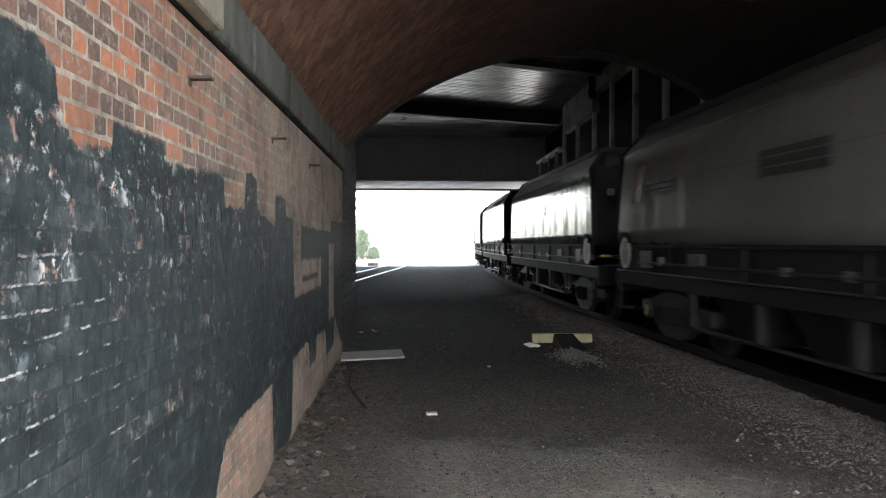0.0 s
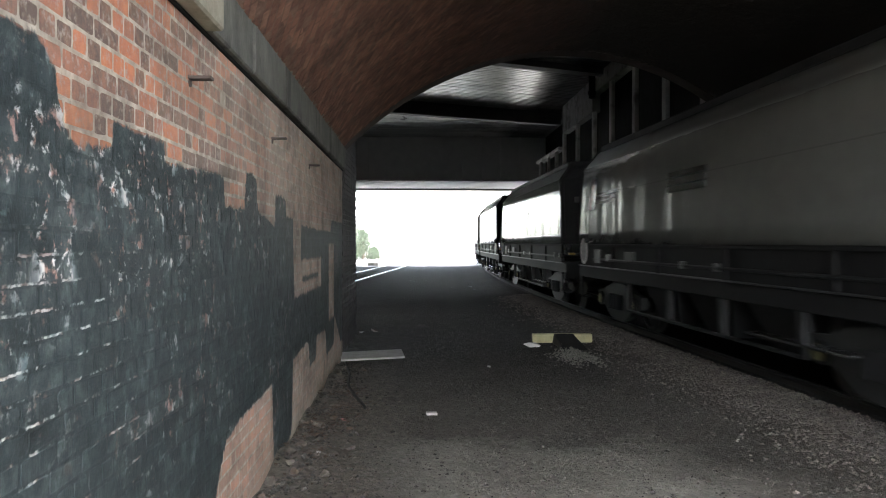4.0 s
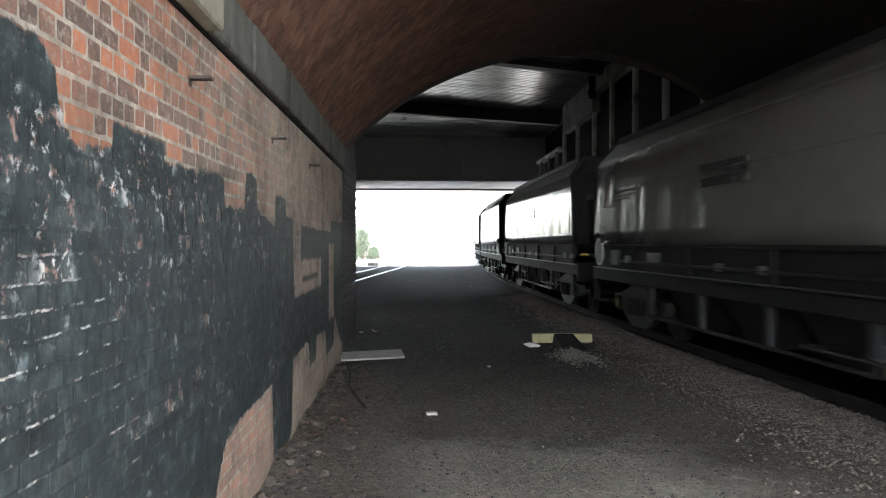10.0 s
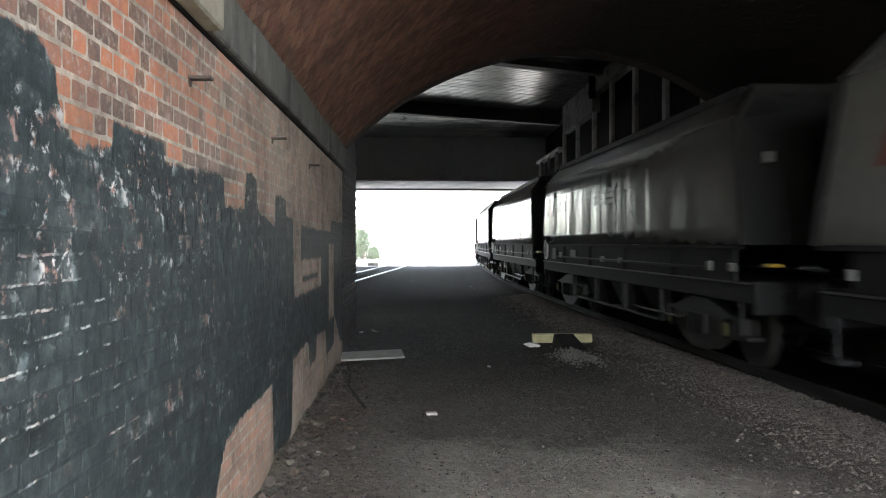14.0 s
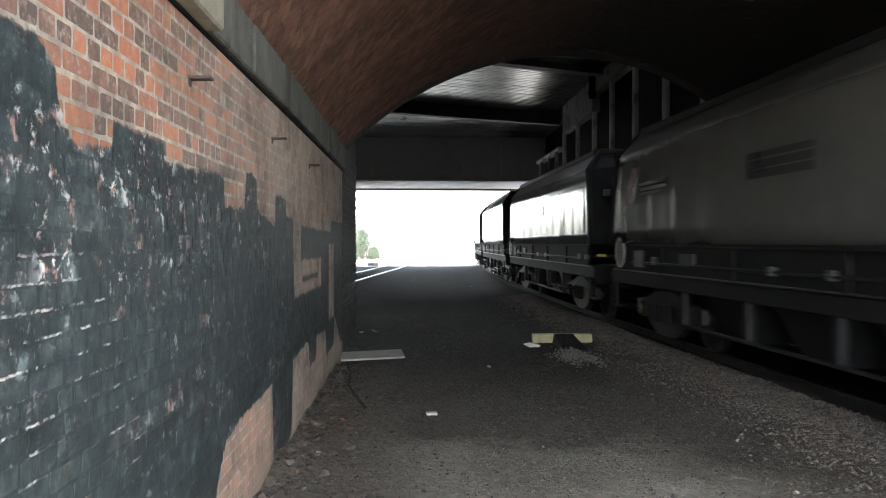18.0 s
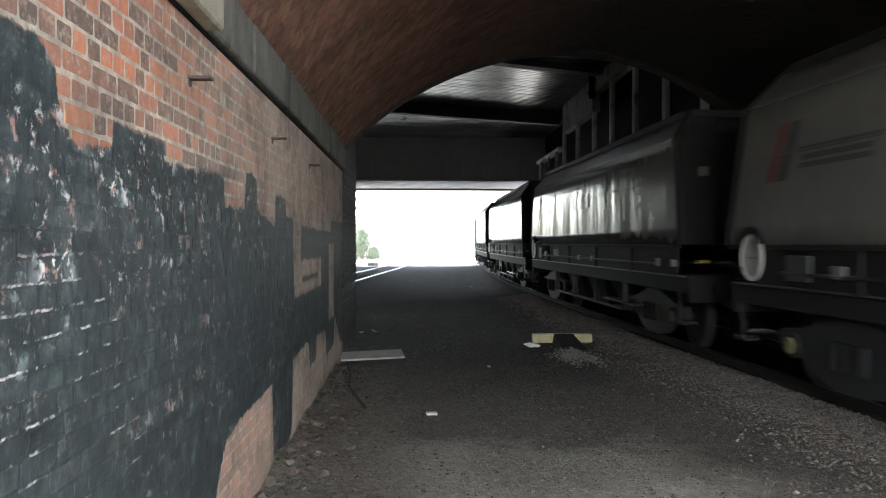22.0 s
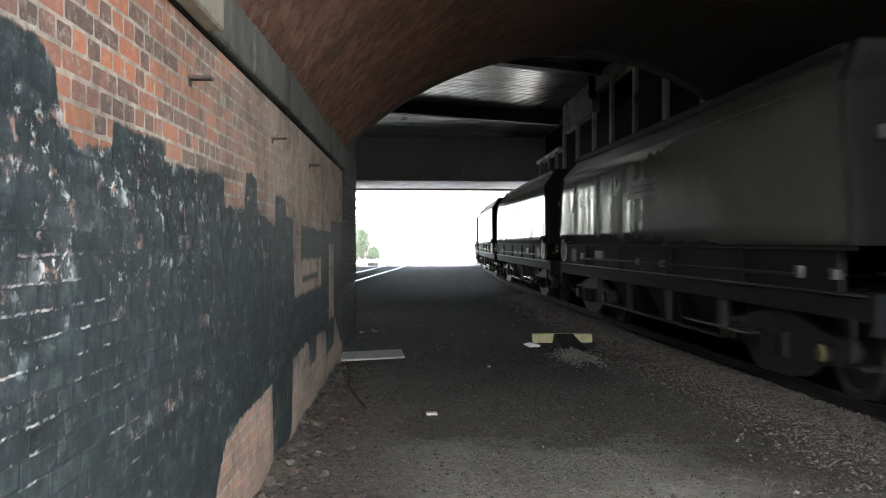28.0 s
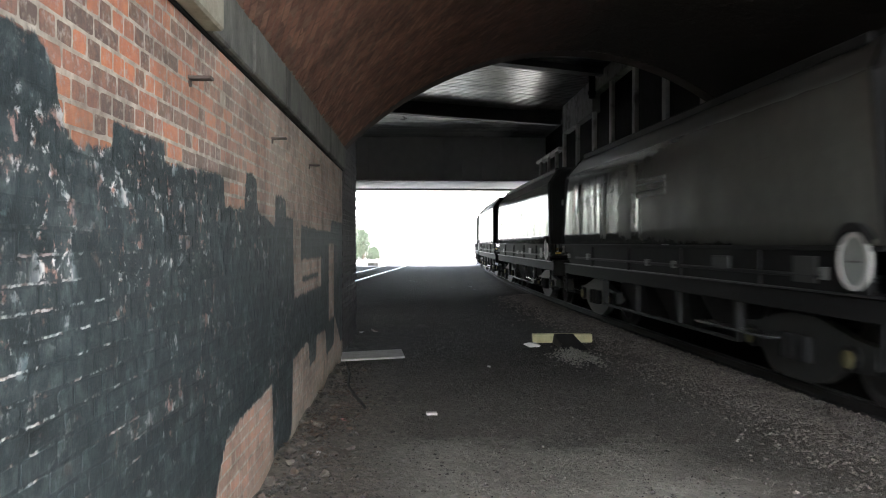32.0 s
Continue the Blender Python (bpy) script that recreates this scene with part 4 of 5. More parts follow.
def bogie_side(s):
    bm = bmesh.new()
    x0, x1 = sorted((s * 0.98, s * 1.10))
    half_prof = [(1.36, 0.74), (1.36, 0.54), (1.20, 0.47), (0.86, 0.47), (0.68, 0.36), (0.46, 0.27), (0.22, 0.235)]
    over = [(0.30, 0.93), (0.62, 0.86), (1.0, 0.77)]
    prof = [(-y, z) for y, z in half_prof] + half_prof[::-1] + over[::-1] + [(-y, z) for y, z in over]
    a = [bm.verts.new((x0, y, z)) for y, z in prof]
    b = [bm.verts.new((x1, y, z)) for y, z in prof]
    k = len(prof)
    for i in range(k):
        bm.faces.new((a[i], a[(i + 1) % k], b[(i + 1) % k], b[i]))
    bm.faces.new(a[::-1])
    bm.faces.new(b)
    bmesh.ops.recalc_face_normals(bm, faces=bm.faces)
    return bm


def bogie_bolster():
    bm = bmesh.new()
    box(bm, (-1.0, -0.25, 0.45), (1.0, 0.25, 0.80), 0.03)
    tube(bm, (0, 0, 0.8), (0, 0, 0.98), 0.2, 12)
    bmesh.ops.recalc_face_normals(bm, faces=bm.faces)
    return bm


def wheel_bm(s):
    bm = bmesh.new()
    seg = 28
    rings = [(0.46, -0.065), (0.46, 0.05), (0.40, 0.06), (0.36, 0.03), (0.14, 0.045), (0.12, 0.09), (0.0, 0.09)]
    inner = [(0.49, -0.065), (0.49, -0.09), (0.40, -0.09), (0.36, -0.03), (0.0, -0.03)]
    rows_ = []
    for r, x in inner[::-1] + rings:
        rows_.append([bm.verts.new((s * (0.7525 + x), r * math.cos(6.2832 * i / seg), r * math.sin(6.2832 * i / seg))) for i in range(seg)] if r else [bm.verts.new((s * (0.7525 + x), 0, 0))])
    for a, b in zip(rows_, rows_[1:]):
        for i in range(seg):
            q = [a[i % len(a)], a[(i + 1) % len(a)], b[(i + 1) % len(b)], b[i % len(b)]]
            q = [v for k, v in enumerate(q) if v not in q[:k]]
            bm.faces.new(q)
    bmesh.ops.recalc_face_normals(bm, faces=bm.faces)
    return bm


def build_wagon(disc_end):
    """A hopper wagon; +y leads. disc_end: +1 when the handbrake discs sit at the leading end."""
    w = thing("hopper_wagon", pose(0, 0, 0), "dusty grey bogie hopper wagon with dark underframe and white handbrake discs", "railway wagon", "wagons of the train")
    for s in (1, -1):
        side = part("side_sheet", body_side(s), M_WAGON, w, "dented dusty grey side sheet")
        # faded marking: a red and a dark slash with bars of lettering
        def on_side(y, z, off=0.022):
            return Vector((s * (body_at(z)[0] + off), y, z))
        def decal(name, mat_, y0, y1, z0, z1, lean, label=""):
            bm = bmesh.new()
            q = [on_side(y0, z0), on_side(y1, z0), on_side(y1 + lean, z1), on_side(y0 + lean, z1)]
            vs = [bm.verts.new(p) for p in q] + [bm.verts.new(p - Vector((s * 0.006, 0, 0))) for p in q]
            for i in range(4):
                bm.faces.new((vs[i], vs[(i + 1) % 4], vs[4 + (i + 1) % 4], vs[4 + i]))
            bm.faces.new(vs[:4])
            bm.faces.new(vs[7:3:-1])
            bmesh.ops.recalc_face_normals(bm, faces=bm.faces)
            part(name, bm, mat_, side, label)
        base = -5.15 if s > 0 else 5.15
        g = 1 if s > 0 else -1
        decal("red_slash", M_RED, base - 0.06 * g, base + 0.13 * g, 2.32, 2.90, 0.32 * g, "faded red slash")
        decal("dark_slash", M_NAVY, base + 0.17 * g, base + 0.36 * g, 2.32, 2.90, 0.32 * g, "dark slash")
        for k, (z0, z1) in enumerate(((2.58, 2.63), (2.42, 2.47))):
            decal("lettering_bar", M_NAVY, base + 0.62 * g, base + (1.95 - 0.15 * k) * g, z0, z1, 0.02 * g)
        decal("lettering_bar", M_NAVY, base + 0.66 * g, base + 1.80 * g, 2.50, 2.55, 0.02 * g)
        for z0, z1 in ((2.615, 2.685), (2.505, 2.595), (2.395, 2.485)):
            decal("lettering_bar", M_NAVY, base + 4.45 * g, base + 5.85 * g, z0, z1, 0.0)
        decal("seam", M_WAGON, -HALF + 0.3, HALF - 0.3, 2.590, 2.604, 0.0, "weld seam")
        # rim rail, skirt, solebar, door gear
        bm = boxed((s * (W1 - 0.05), -HALF + END_IN + 0.2, TOP_Z - 0.05), (s * (W1 + 0.055), HALF - END_IN - 0.2, TOP_Z + 0.07), 0.02)
        part("rim", bm, M_FRAME, w)
        part("skirt", boxed((s * (W0 - 0.10), -HALF + 0.3, 1.22), (s * (W0 - 0.04), HALF - 0.3, LOW_Z - 0.004), 0.008), M_BLACK, w)
        part("lip", boxed((s * (W0 - 0.03), -HALF - 0.2, LOW_Z - 0.05), (s * (W0 + 0.02), HALF, LOW_Z - 0.005), 0.008), M_BLACK, w)
        part("solebar", boxed((s * 1.12, -UNDER, 0.98), (s * 1.30, UNDER, 1.20), 0.015), M_BLACK, w)
        # pale metallic strip added to give the glint on the solebar's top edge
        part("flange", boxed((s * 1.28, -UNDER + 0.1, 1.203), (s * 1.345, UNDER - 0.1, 1.222), 0.004), M_GLINT, w, "shiny strip added for the glint along the solebar edge")
        part("step_rail", tubed((s * 1.28, -2.9, 0.52), (s * 1.28, 2.9, 0.52), 0.025), M_FRAME, w)
        for y in (-2.9, -0.95, 0.95, 2.9):
            part("hanger", boxed((s * 1.20, y - 0.06, 0.5), (s * 1.29, y + 0.06, 1.0), 0.008), M_FRAME, w)
        part("step_board", boxed((s * 1.14, 1.85, 0.64), (s * 1.37, 3.85, 0.67), 0.006), M_GALV, w, "shiny galvanised step board")
        part("air_pipe", tubed((s * 1.335, -HALF + 1.0, 1.36), (s * 1.335, HALF - 1.0, 1.36), 0.022, 8), M_FRAME, w)
        for y in (-3.6, -1.2, 1.2, 3.6):
            part("bracket", boxed((s * (W0 - 0.05), y - 0.035, 1.22), (s * (W0 + 0.0), y + 0.035, LOW_Z - 0.05), 0.006), M_BLACK, w)
        for y, z, a, b in ((4.6 * disc_end, 1.42, 0.42, 0.26), (2.6 * disc_end, 1.45, 0.50, 0.15), (-3.9, 1.40, 0.18, 0.12), (4.95, 1.39, 0.11, 0.12), (-0.2, 1.37, 0.16, 0.10), (0.95, 1.37, 0.12, 0.10)):
            part("data_plate", boxed((s * (W0 - 0.045), y - a / 2, z - b / 2), (s * (W0 + 0.006), y + a / 2, z + b / 2), 0.004), M_PANEL if a > 0.3 else M_PLATE, w, "dusty panel on the skirt" if a > 0.3 else "pale data plate")
        # handbrake disc
        y = disc_end * (HALF - 0.43)
        d = part("brake_disc", tubed((s * 1.36, y, 1.515), (s * 1.375, y, 1.515), 0.235, 32), M_DISC, w, "greenish disc of the handbrake")
        bm = bmesh.new()
        seg = 36
        loops = []
        for r, x in ((0.26, 1.365), (0.26, 1.385), (0.215, 1.388), (0.215, 1.365)):
            loops.append([bm.verts.new((s * x, y + r * math.cos(6.2832 * i / seg), 1.515 + r * math.sin(6.2832 * i / seg))) for i in range(seg)])
        for k in range(4):
            for i in range(seg):
                bm.faces.new((loops[k][i], loops[k][(i + 1) % seg], loops[(k + 1) % 4][(i + 1) % seg], loops[(k + 1) % 4][i]))
        bmesh.ops.recalc_face_normals(bm, faces=bm.faces)
        part("rim_ring", bm, M_WHITE, d, "white painted rim")
        part("handle", boxed((s * 1.37, y - 0.10, 1.505), (s * 1.39, y + 0.10, 1.525), 0.004), M_PLATE, d)
        bm = bmesh.new()
        ring = []
        for i in range(15):
            ang = math.radians(34 + 112 * i / 14)
            ring.append([bm.verts.new((s * x, y + r * math.cos(ang), 1.515 + r * math.sin(ang))) for r, x in ((0.275, 1.30), (0.275, 1.41), (0.345, 1.41), (0.345, 1.30))])
        for p, q in zip(ring, ring[1:]):
            for k in range(4):
                bm.faces.new((p[k], p[(k + 1) % 4], q[(k + 1) % 4], q[k]))
        bm.faces.new(ring[0])
        bm.faces.new(ring[-1][::-1])
        bmesh.ops.recalc_face_normals(bm, faces=bm.faces)
        part("disc_hood", bm, M_END, w, "black hood arched over the disc")
    # ends: upper sheet leaning in, hopper slope below, posts
    for e in (1, -1):
        bm = bmesh.new()
        q = [(k * (body_at(z)[0] - 0.02), end_at(z, e), z) for k, z in ((-1, LOW_Z), (1, LOW_Z), (1, BEND_Z), (1, TOP_Z), (-1, TOP_Z), (-1, BEND_Z))]
        a = [bm.verts.new((x, e * (y - 0.02), z)) for x, y, z in q]
        b = [bm.verts.new((x, e * (y - 0.06), z)) for x, y, z in q]
        for i in range(6):
            bm.faces.new((a[i], a[(i + 1) % 6], b[(i + 1) % 6], b[i]))
        bm.faces.new(a)
        bm.faces.new(b[::-1])
        bmesh.ops.recalc_face_normals(bm, faces=bm.faces)
        part("end_sheet", bm, M_END, w, "black end sheet")
        for s in (1, -1):
            bm = bmesh.new()
            for z0, z1 in ((LOW_Z, BEND_Z), (BEND_Z, TOP_Z)):
                xa, xb = body_at(z0)[0], body_at(z1)[0]
                tube(bm, (s * (xa - 0.025), e * end_at(z0, e), z0), (s * (xb - 0.025), e * end_at(z1, e), z1), 0.055, 8)
            part("corner_post", bm, M_END, w)
        for x in (-0.8, 0.0, 0.8):
            bm = bmesh.new()
            tube(bm, (x, e * end_at(LOW_Z, e), LOW_Z), (x * 0.85, e * (HALF - END_IN), TOP_Z - 0.05), 0.05, 6)
            part("end_post", bm, M_END, w)
        part("end_rim", boxed((-W1, e * (HALF - END_IN - 0.12), TOP_Z - 0.05), (W1, e * (HALF - END_IN + 0.02), TOP_Z + 0.07), 0.02), M_END, w)
        bm = slab(bmesh.new(), [(-1.2, e * (UNDER - 0.05)), (1.2, e * (UNDER - 0.05)), (1.2, e * (HALF - 0.6)), (-1.2, e * (HALF - 0.6))], 1.18, 1.24)
        part("end_platform", bm, M_BLACK, w)
        part("gusset", prism(bmesh.new(), [(-0.06, 1.24), (0.06, 1.24), (0.06, 1.6), (-0.06, 1.6)], e * (HALF - 0.5), e * (HALF - 0.1)), M_BLACK, w)
        part("headstock", boxed((-1.3, e * (UNDER - 0.12), 0.86), (1.3, e * UNDER, 1.24), 0.015), M_BLACK, w)
        for x in (-0.87, 0.87):
            bm = bmesh.new()
            tube(bm, (x, e * UNDER, 1.05), (x, e * (UNDER + 0.52), 1.05), 0.10, 12)
            sh = part("buffer", bm, M_FRAME, w)
            part("buffer_head", tubed((x, e * (UNDER + 0.50), 1.05), (x, e * (UNDER + 0.62), 1.05), 0.24, 18), M_BLACK, sh)
        part("coupling", boxed((-0.06, e * UNDER, 0.92), (0.06, e * (UNDER + 0.62), 1.02), 0.02), M_BLACK, w)
        for s in (1, -1):
            part("lamp_iron", boxed((s * 0.90, e * (HALF - 0.22), 2.62), (s * 1.02, e * (HALF - 0.10), 2.75), 0.012), M_PLATE, w, "pale marker plate on the end")
            part("grab_handle", boxed((s * 1.16, e * (UNDER + 0.22), 1.41), (s * 1.31, e * (UNDER + 0.38), 1.455), 0.012), M_YELLOW if e > 0 else M_FRAME, w, "yellow grab handle" if e > 0 else "")
            part("handle_stem", boxed((s * 1.22, e * (UNDER - 0.01), 1.40), (s * 1.26, e * (UNDER + 0.24), 1.43)), M_FRAME, w)
            part("corner_step", boxed((s * 1.14, e * (UNDER - 0.4), 0.55), (s * 1.34, e * (UNDER - 0.1), 0.60), 0.01), M_BLACK, w)
            part("step_hanger", boxed((s * 1.30, e * (UNDER - 0.36), 0.6), (s * 1.335, e * (UNDER - 0.30), 1.0)), M_BLACK, w)
            part("valve", boxed((s * 1.29, e * (UNDER - 0.62), 1.34), (s * 1.36, e * (UNDER - 0.53), 1.44), 0.01), M_PLATE, w, "small pale valve")
        # bogie
        bg = part("bogie", bogie_bolster(), M_BLACK, w, at=pose(0, e * 4.05, 0))
        for s in (1, -1):
            part("side_frame", bogie_side(s), M_BOGIE, bg)
        for yy in (-1.02, 1.02):
            bm = wheel_bm(1)
            b2 = wheel_bm(-1)
            tmp = bpy.data.meshes.new("tmp")
            b2.to_mesh(tmp)
            b2.free()
            bm.from_mesh(tmp)
            bpy.data.meshes.remove(tmp)
            tube(bm, (-0.95, 0, 0), (0.95, 0, 0), 0.07, 10)
            ws = part("wheelset", bm, M_WHEEL, bg, at=pose(0, yy, 0.59))
            ws.data.materials.append(M_TYRE)
            for p in ws.data.polygons:
                if math.hypot(p.center.y, p.center.z) > 0.37:
                    p.material_index = 1
            for s in (1, -1):
                part("axlebox", tubed((s * 0.98, yy, 0.59), (s * 1.16, yy, 0.59), 0.13, 12), M_BLACK, bg)
                part("axle_cap", tubed((s * 1.16, yy, 0.59), (s * 1.185, yy, 0.59), 0.085, 16), M_CAP, bg, "dull yellow axlebox cover")
        for s in (1, -1):
            for yy in (-0.22, 0, 0.22):
                part("spring", tubed((s * 1.13, yy, 0.45), (s * 1.13, yy, 0.72), 0.075, 10), M_BLACK, bg)
    # load, hopper chutes between the bogies
    bm = bmesh.new()
    bmesh.ops.create_grid(bm, x_segments=6, y_segments=40, size=1.0)
    for v in bm.verts:
        v.co = Vector((v.co.x * (W1 - 0.06), v.co.y * (HALF - END_IN - 0.25), TOP_Z - 0.28 + 0.12 * noise.noise((v.co.x * 3, v.co.y * 9, 2))))
    part("load", bm, M_COAL, w, "dark mineral load")
    for y in (-1.95, 0.0, 1.95):
        bm = bmesh.new()
        a = [bm.verts.new((sx * 1.15, y + sy * 0.92, 1.25)) for sx, sy in ((-1, -1), (1, -1), (1, 1), (-1, 1))]
        b = [bm.verts.new((sx * 0.85, y + sy * 0.45, 0.42)) for sx, sy in ((-1, -1), (1, -1), (1, 1), (-1, 1))]
        for i in range(4):
            bm.faces.new((a[i], a[(i + 1) % 4], b[(i + 1) % 4], b[i]))
        bm.faces.new(b)
        bm.faces.new(a[::-1])
        bmesh.ops.recalc_face_normals(bm, faces=bm.faces)
        part("chute", bm, M_FRAME, w)
    part("centre_sill", boxed((-0.3, -UNDER + 0.12, 0.95), (0.3, UNDER - 0.12, 1.25)), M_BLACK, w)
    return w


# distance run by the train, from its slowly falling speed
SPEEDS = [(0.0, 9.564), (3.5, 9.458), (9.0, 9.199), (14.5, 8.617), (17.0, 8.428), (20.0, 8.051), (26.0, 7.40), (30.0, 6.895), (32.0, 6.78)]


def run(t):
    total = 0.0
    for (t0, v0), (t1, v1) in zip(SPEEDS, SPEEDS[1:]):
        if t <= t0:
            break
        te = min(t, t1)
        ve = v0 + (v1 - v0) * (te - t0) / (t1 - t0)
        total += (v0 + ve) / 2 * (te - t0)
    return total


FIRST = 15.96            # leading foot of wagon 0 at the start, along the line
ARC = [(0.0, -60.0)]
_y = -60.0
while _y < 420:
    _x0, _x1 = track_x(_y), track_x(_y + 0.5)
    ARC.append((ARC[-1][0] + math.hypot(0.5, _x1 - _x0), _y + 0.5))
    _y += 0.5
ARC_S, ARC_Y = np.array([a for a, b in ARC]), np.array([b for a, b in ARC])
ARC_0 = float(np.interp(0.0, ARC_Y, ARC_S))


def on_line(s):
    y = float(np.interp(s + ARC_0, ARC_S, ARC_Y))
    return Vector((track_x(y), y, RAIL_TOP - 0.13))


def wagon_pose(k, t):
    s = FIRST + PITCH * k + HALF - run(t)
    a, b = on_line(s - 4.45), on_line(s + 4.45)
    d = a - b
    c = (a + b) / 2
    return pose(c.x, c.y, c.z, 0, 0, math.degrees(math.atan2(-d.x, d.y))), s


DISC_LEADS = {0, 1, 4, 5, 8, 18, 19, 20, 23, 24}
WAGONS = {}


def build_train():
    first = {True: build_wagon(1), False: build_wagon(-1)}
    used = set()
    for k in range(-2, 26):
        lead = k in DISC_LEADS
        m = wagon_pose(k, 0.0)[0]
        if lead not in used:
            used.add(lead)
            first[lead].matrix_basis = m
            WAGONS[k] = first[lead]
        else:
            WAGONS[k] = copy_thing(first[lead], m)
    # the leading wagons are paler than the rest, two of them most
    for k in range(-2, 7):
        for ob in WAGONS[k].children:
            if ob.name.startswith("side_sheet"):
                ob.material_slots[0].link = "OBJECT"
                ob.material_slots[0].material = M_WAGON_PALEST if k in (0, 1) else M_WAGON_PALER


# ================= small things on the floor =================
def build_floor_things():
    rng = random.Random(17)
    b = thing("board", pose(-0.62, 12.2, ground_z(-0.62, 12.2) + 0.085, 2, -2, 5), "pale weathered board lying on the dirt by the wall", "board")
    part("plank", boxed((-0.48, -0.33, 0), (0.44, 0.31, 0.03), 0.006), M_PLANK, b)
    gy = 13.95
    gz = ground_z(2.6, gy)
    c = thing("crossing_block", pose(2.57, gy, gz), "pale yellow timber lying behind a black rubber mat block", "timber")
    part("timber", boxed((-0.52, 0.25, 0.0), (0.52, 0.42, 0.15), 0.012), M_TIMBER, c)
    r = thing("rubber_mat", pose(2.57, gy - 0.05, gz + 0.004), "black rubber block on the cinders", "block")
    bm = bmesh.new()
    foot = [bm.verts.new(p) for p in ((-0.20, -0.80, 0), (0.24, -0.70, 0), (0.19, 0.22, 0), (-0.20, 0.22, 0))]
    top = [bm.verts.new(p) for p in ((-0.17, -0.42, 0.07), (0.20, -0.42, 0.07), (0.17, 0.22, 0.165), (-0.17, 0.22, 0.165))]
    for i in range(4):
        bm.faces.new((foot[i], foot[(i + 1) % 4], top[(i + 1) % 4], top[i]))
    bm.faces.new(top)
    bm.faces.new(foot[::-1])
    bmesh.ops.recalc_face_normals(bm, faces=bm.faces)
    bmesh.ops.bevel(bm, geom=bm.edges[:], offset=0.012, segments=1, affect="EDGES")
    part("slab", bm, M_RUBBER, r)
    lump = bmesh.new()
    stone(lump, (0, 0, 0), 0.13, rng, 0.45)
    ob = new("stone", mesh_of(lump, "stone", M_PLANK))
    ob.location = (1.95, 13.55, ground_z(1.95, 13.55) + 0.03)
    tagged(ob, "pale flat stone beside the yellow timber", "stone")
    pile = [(2.44 + rng.gauss(0, 0.17), 12.2 + rng.gauss(0, 0.42), 0.0, 0.007 + 0.017 * rng.random() ** 1.5) for _ in range(900)]
    me = stones("gravel_heap", [(x, y, ground_z(x, y) + 0.07 * max(0, 1 - abs(x - 2.44) / 0.35), r_) for x, y, _, r_ in pile], rng)
    me.materials.append(M_HEAP)
    tagged(new("gravel_heap", me), "small heap of pale gravel in front of the rubber block", "gravel", kind="stuff")
    p = thing("paper_scrap", pose(0.165, 8.28, ground_z(0.165, 8.28) + 0.006, 0, 0, 6), "small white packet dropped on the dirt", "litter")
    part("packet", boxed((-0.055, -0.04, 0), (0.055, 0.04, 0.026), 0.006), M_PAPER, p)
    # iron pins in the wall
    for y in (4.0, 6.28, 8.45):
        k = thing("wall_pin", pose(WALL_X, y, 2.545), "rusty flat iron pin driven into the brick wall", "bracket", "pins in the wall")
        part("blade", boxed((-0.08, -0.03, -0.008), (0.11, 0.035, 0.008), 0.002), M_IRON, k)
        part("root", boxed((-0.02, -0.015, -0.04), (0.008, 0.02, -0.008), 0.002), M_IRON, k)
    # rubble along the foot of the wall
    for i in range(170):
        y = 4.9 + 6.6 * rng.random() ** 1.25
        x = WALL_X + 0.05 + abs(rng.gauss(0, 0.20))
        r_ = 0.014 + 0.050 * rng.random() ** 2.2
        bm = bmesh.new()
        stone(bm, (0, 0, 0), r_, rng)
        ob = new("stone", mesh_of(bm, "stone", M_RUBBLE))
        ob.location = (x, y, ground_z(x, y) + r_ * 0.3)
        tagged(ob, "broken brick or stone lump at the foot of the wall", "stone", "rubble by the wall")
    # small pale lumps and scraps
    for x, y, r_, mt, lab, cat in ((-0.87, 6.6, 0.028, M_PLANK, "white lump of broken plaster on the dirt", "stone"), (-0.95, 6.35, 0.045, M_RUBBLE, "lump of broken stone on the dirt", "stone"),
                                   (-0.80, 6.75, 0.018, M_PLANK, "small white lump on the dirt", "stone"), (-0.68, 7.98, 0.035, M_PINK, "crushed pink wrapper in the rubble", "litter"),
                                   (-0.62, 7.7, 0.03, M_RUST_LEAF, "scrap of rusty brown litter in the rubble", "litter"), (-0.80, 8.0, 0.04, M_RUST_LEAF, "scrap of rusty brown litter in the rubble", "litter"),
                                   (-1.02, 15.6, 0.05, M_PLANK, "pale broken block at the foot of the pier", "stone"), (-0.80, 16.2, 0.09, M_RUBBLE, "broken block at the foot of the pier", "stone"),
                                   (1.05, 11.6, 0.03, M_PLANK, "small white pebble on the cinders", "stone"), (0.95, 13.2, 0.03, M_RUBBLE, "small pebble on the cinders", "stone")):
        bm = bmesh.new()
        stone(bm, (0, 0, 0), r_, rng)
        ob = new("litter" if cat == "litter" else "stone", mesh_of(bm, cat, mt))
        ob.location = (x, y, ground_z(x, y) + r_ * 0.4)
        tagged(ob, lab, cat)
    # shallow puddles that mirror the daylight
    pools = [(rng.uniform(-0.6, 2.4), rng.uniform(30, 57), 0.02 + 0.07 * rng.random() ** 2, 0.06 + 0.2 * rng.random() ** 2) for _ in range(40)]
    for x, y, a, c in pools:
        bm = bmesh.new()
        ring = [(a * rng.uniform(0.7, 1.2) * math.cos(6.2832 * k / 12), c * rng.uniform(0.7, 1.2) * math.sin(6.2832 * k / 12)) for k in range(12)]
        slab(bm, ring, -0.02, 0.006)
        ob = new("puddle", mesh_of(bm, "puddle", M_WATER))
        ob.location = (x, y, max(ground_z(x + p, y + q) for p in (-a, 0, a) for q in (-c, 0, c)) + 0.002)
        tagged(ob, "shallow puddle of rainwater on the cinders", "puddle", "puddles on the cinders")
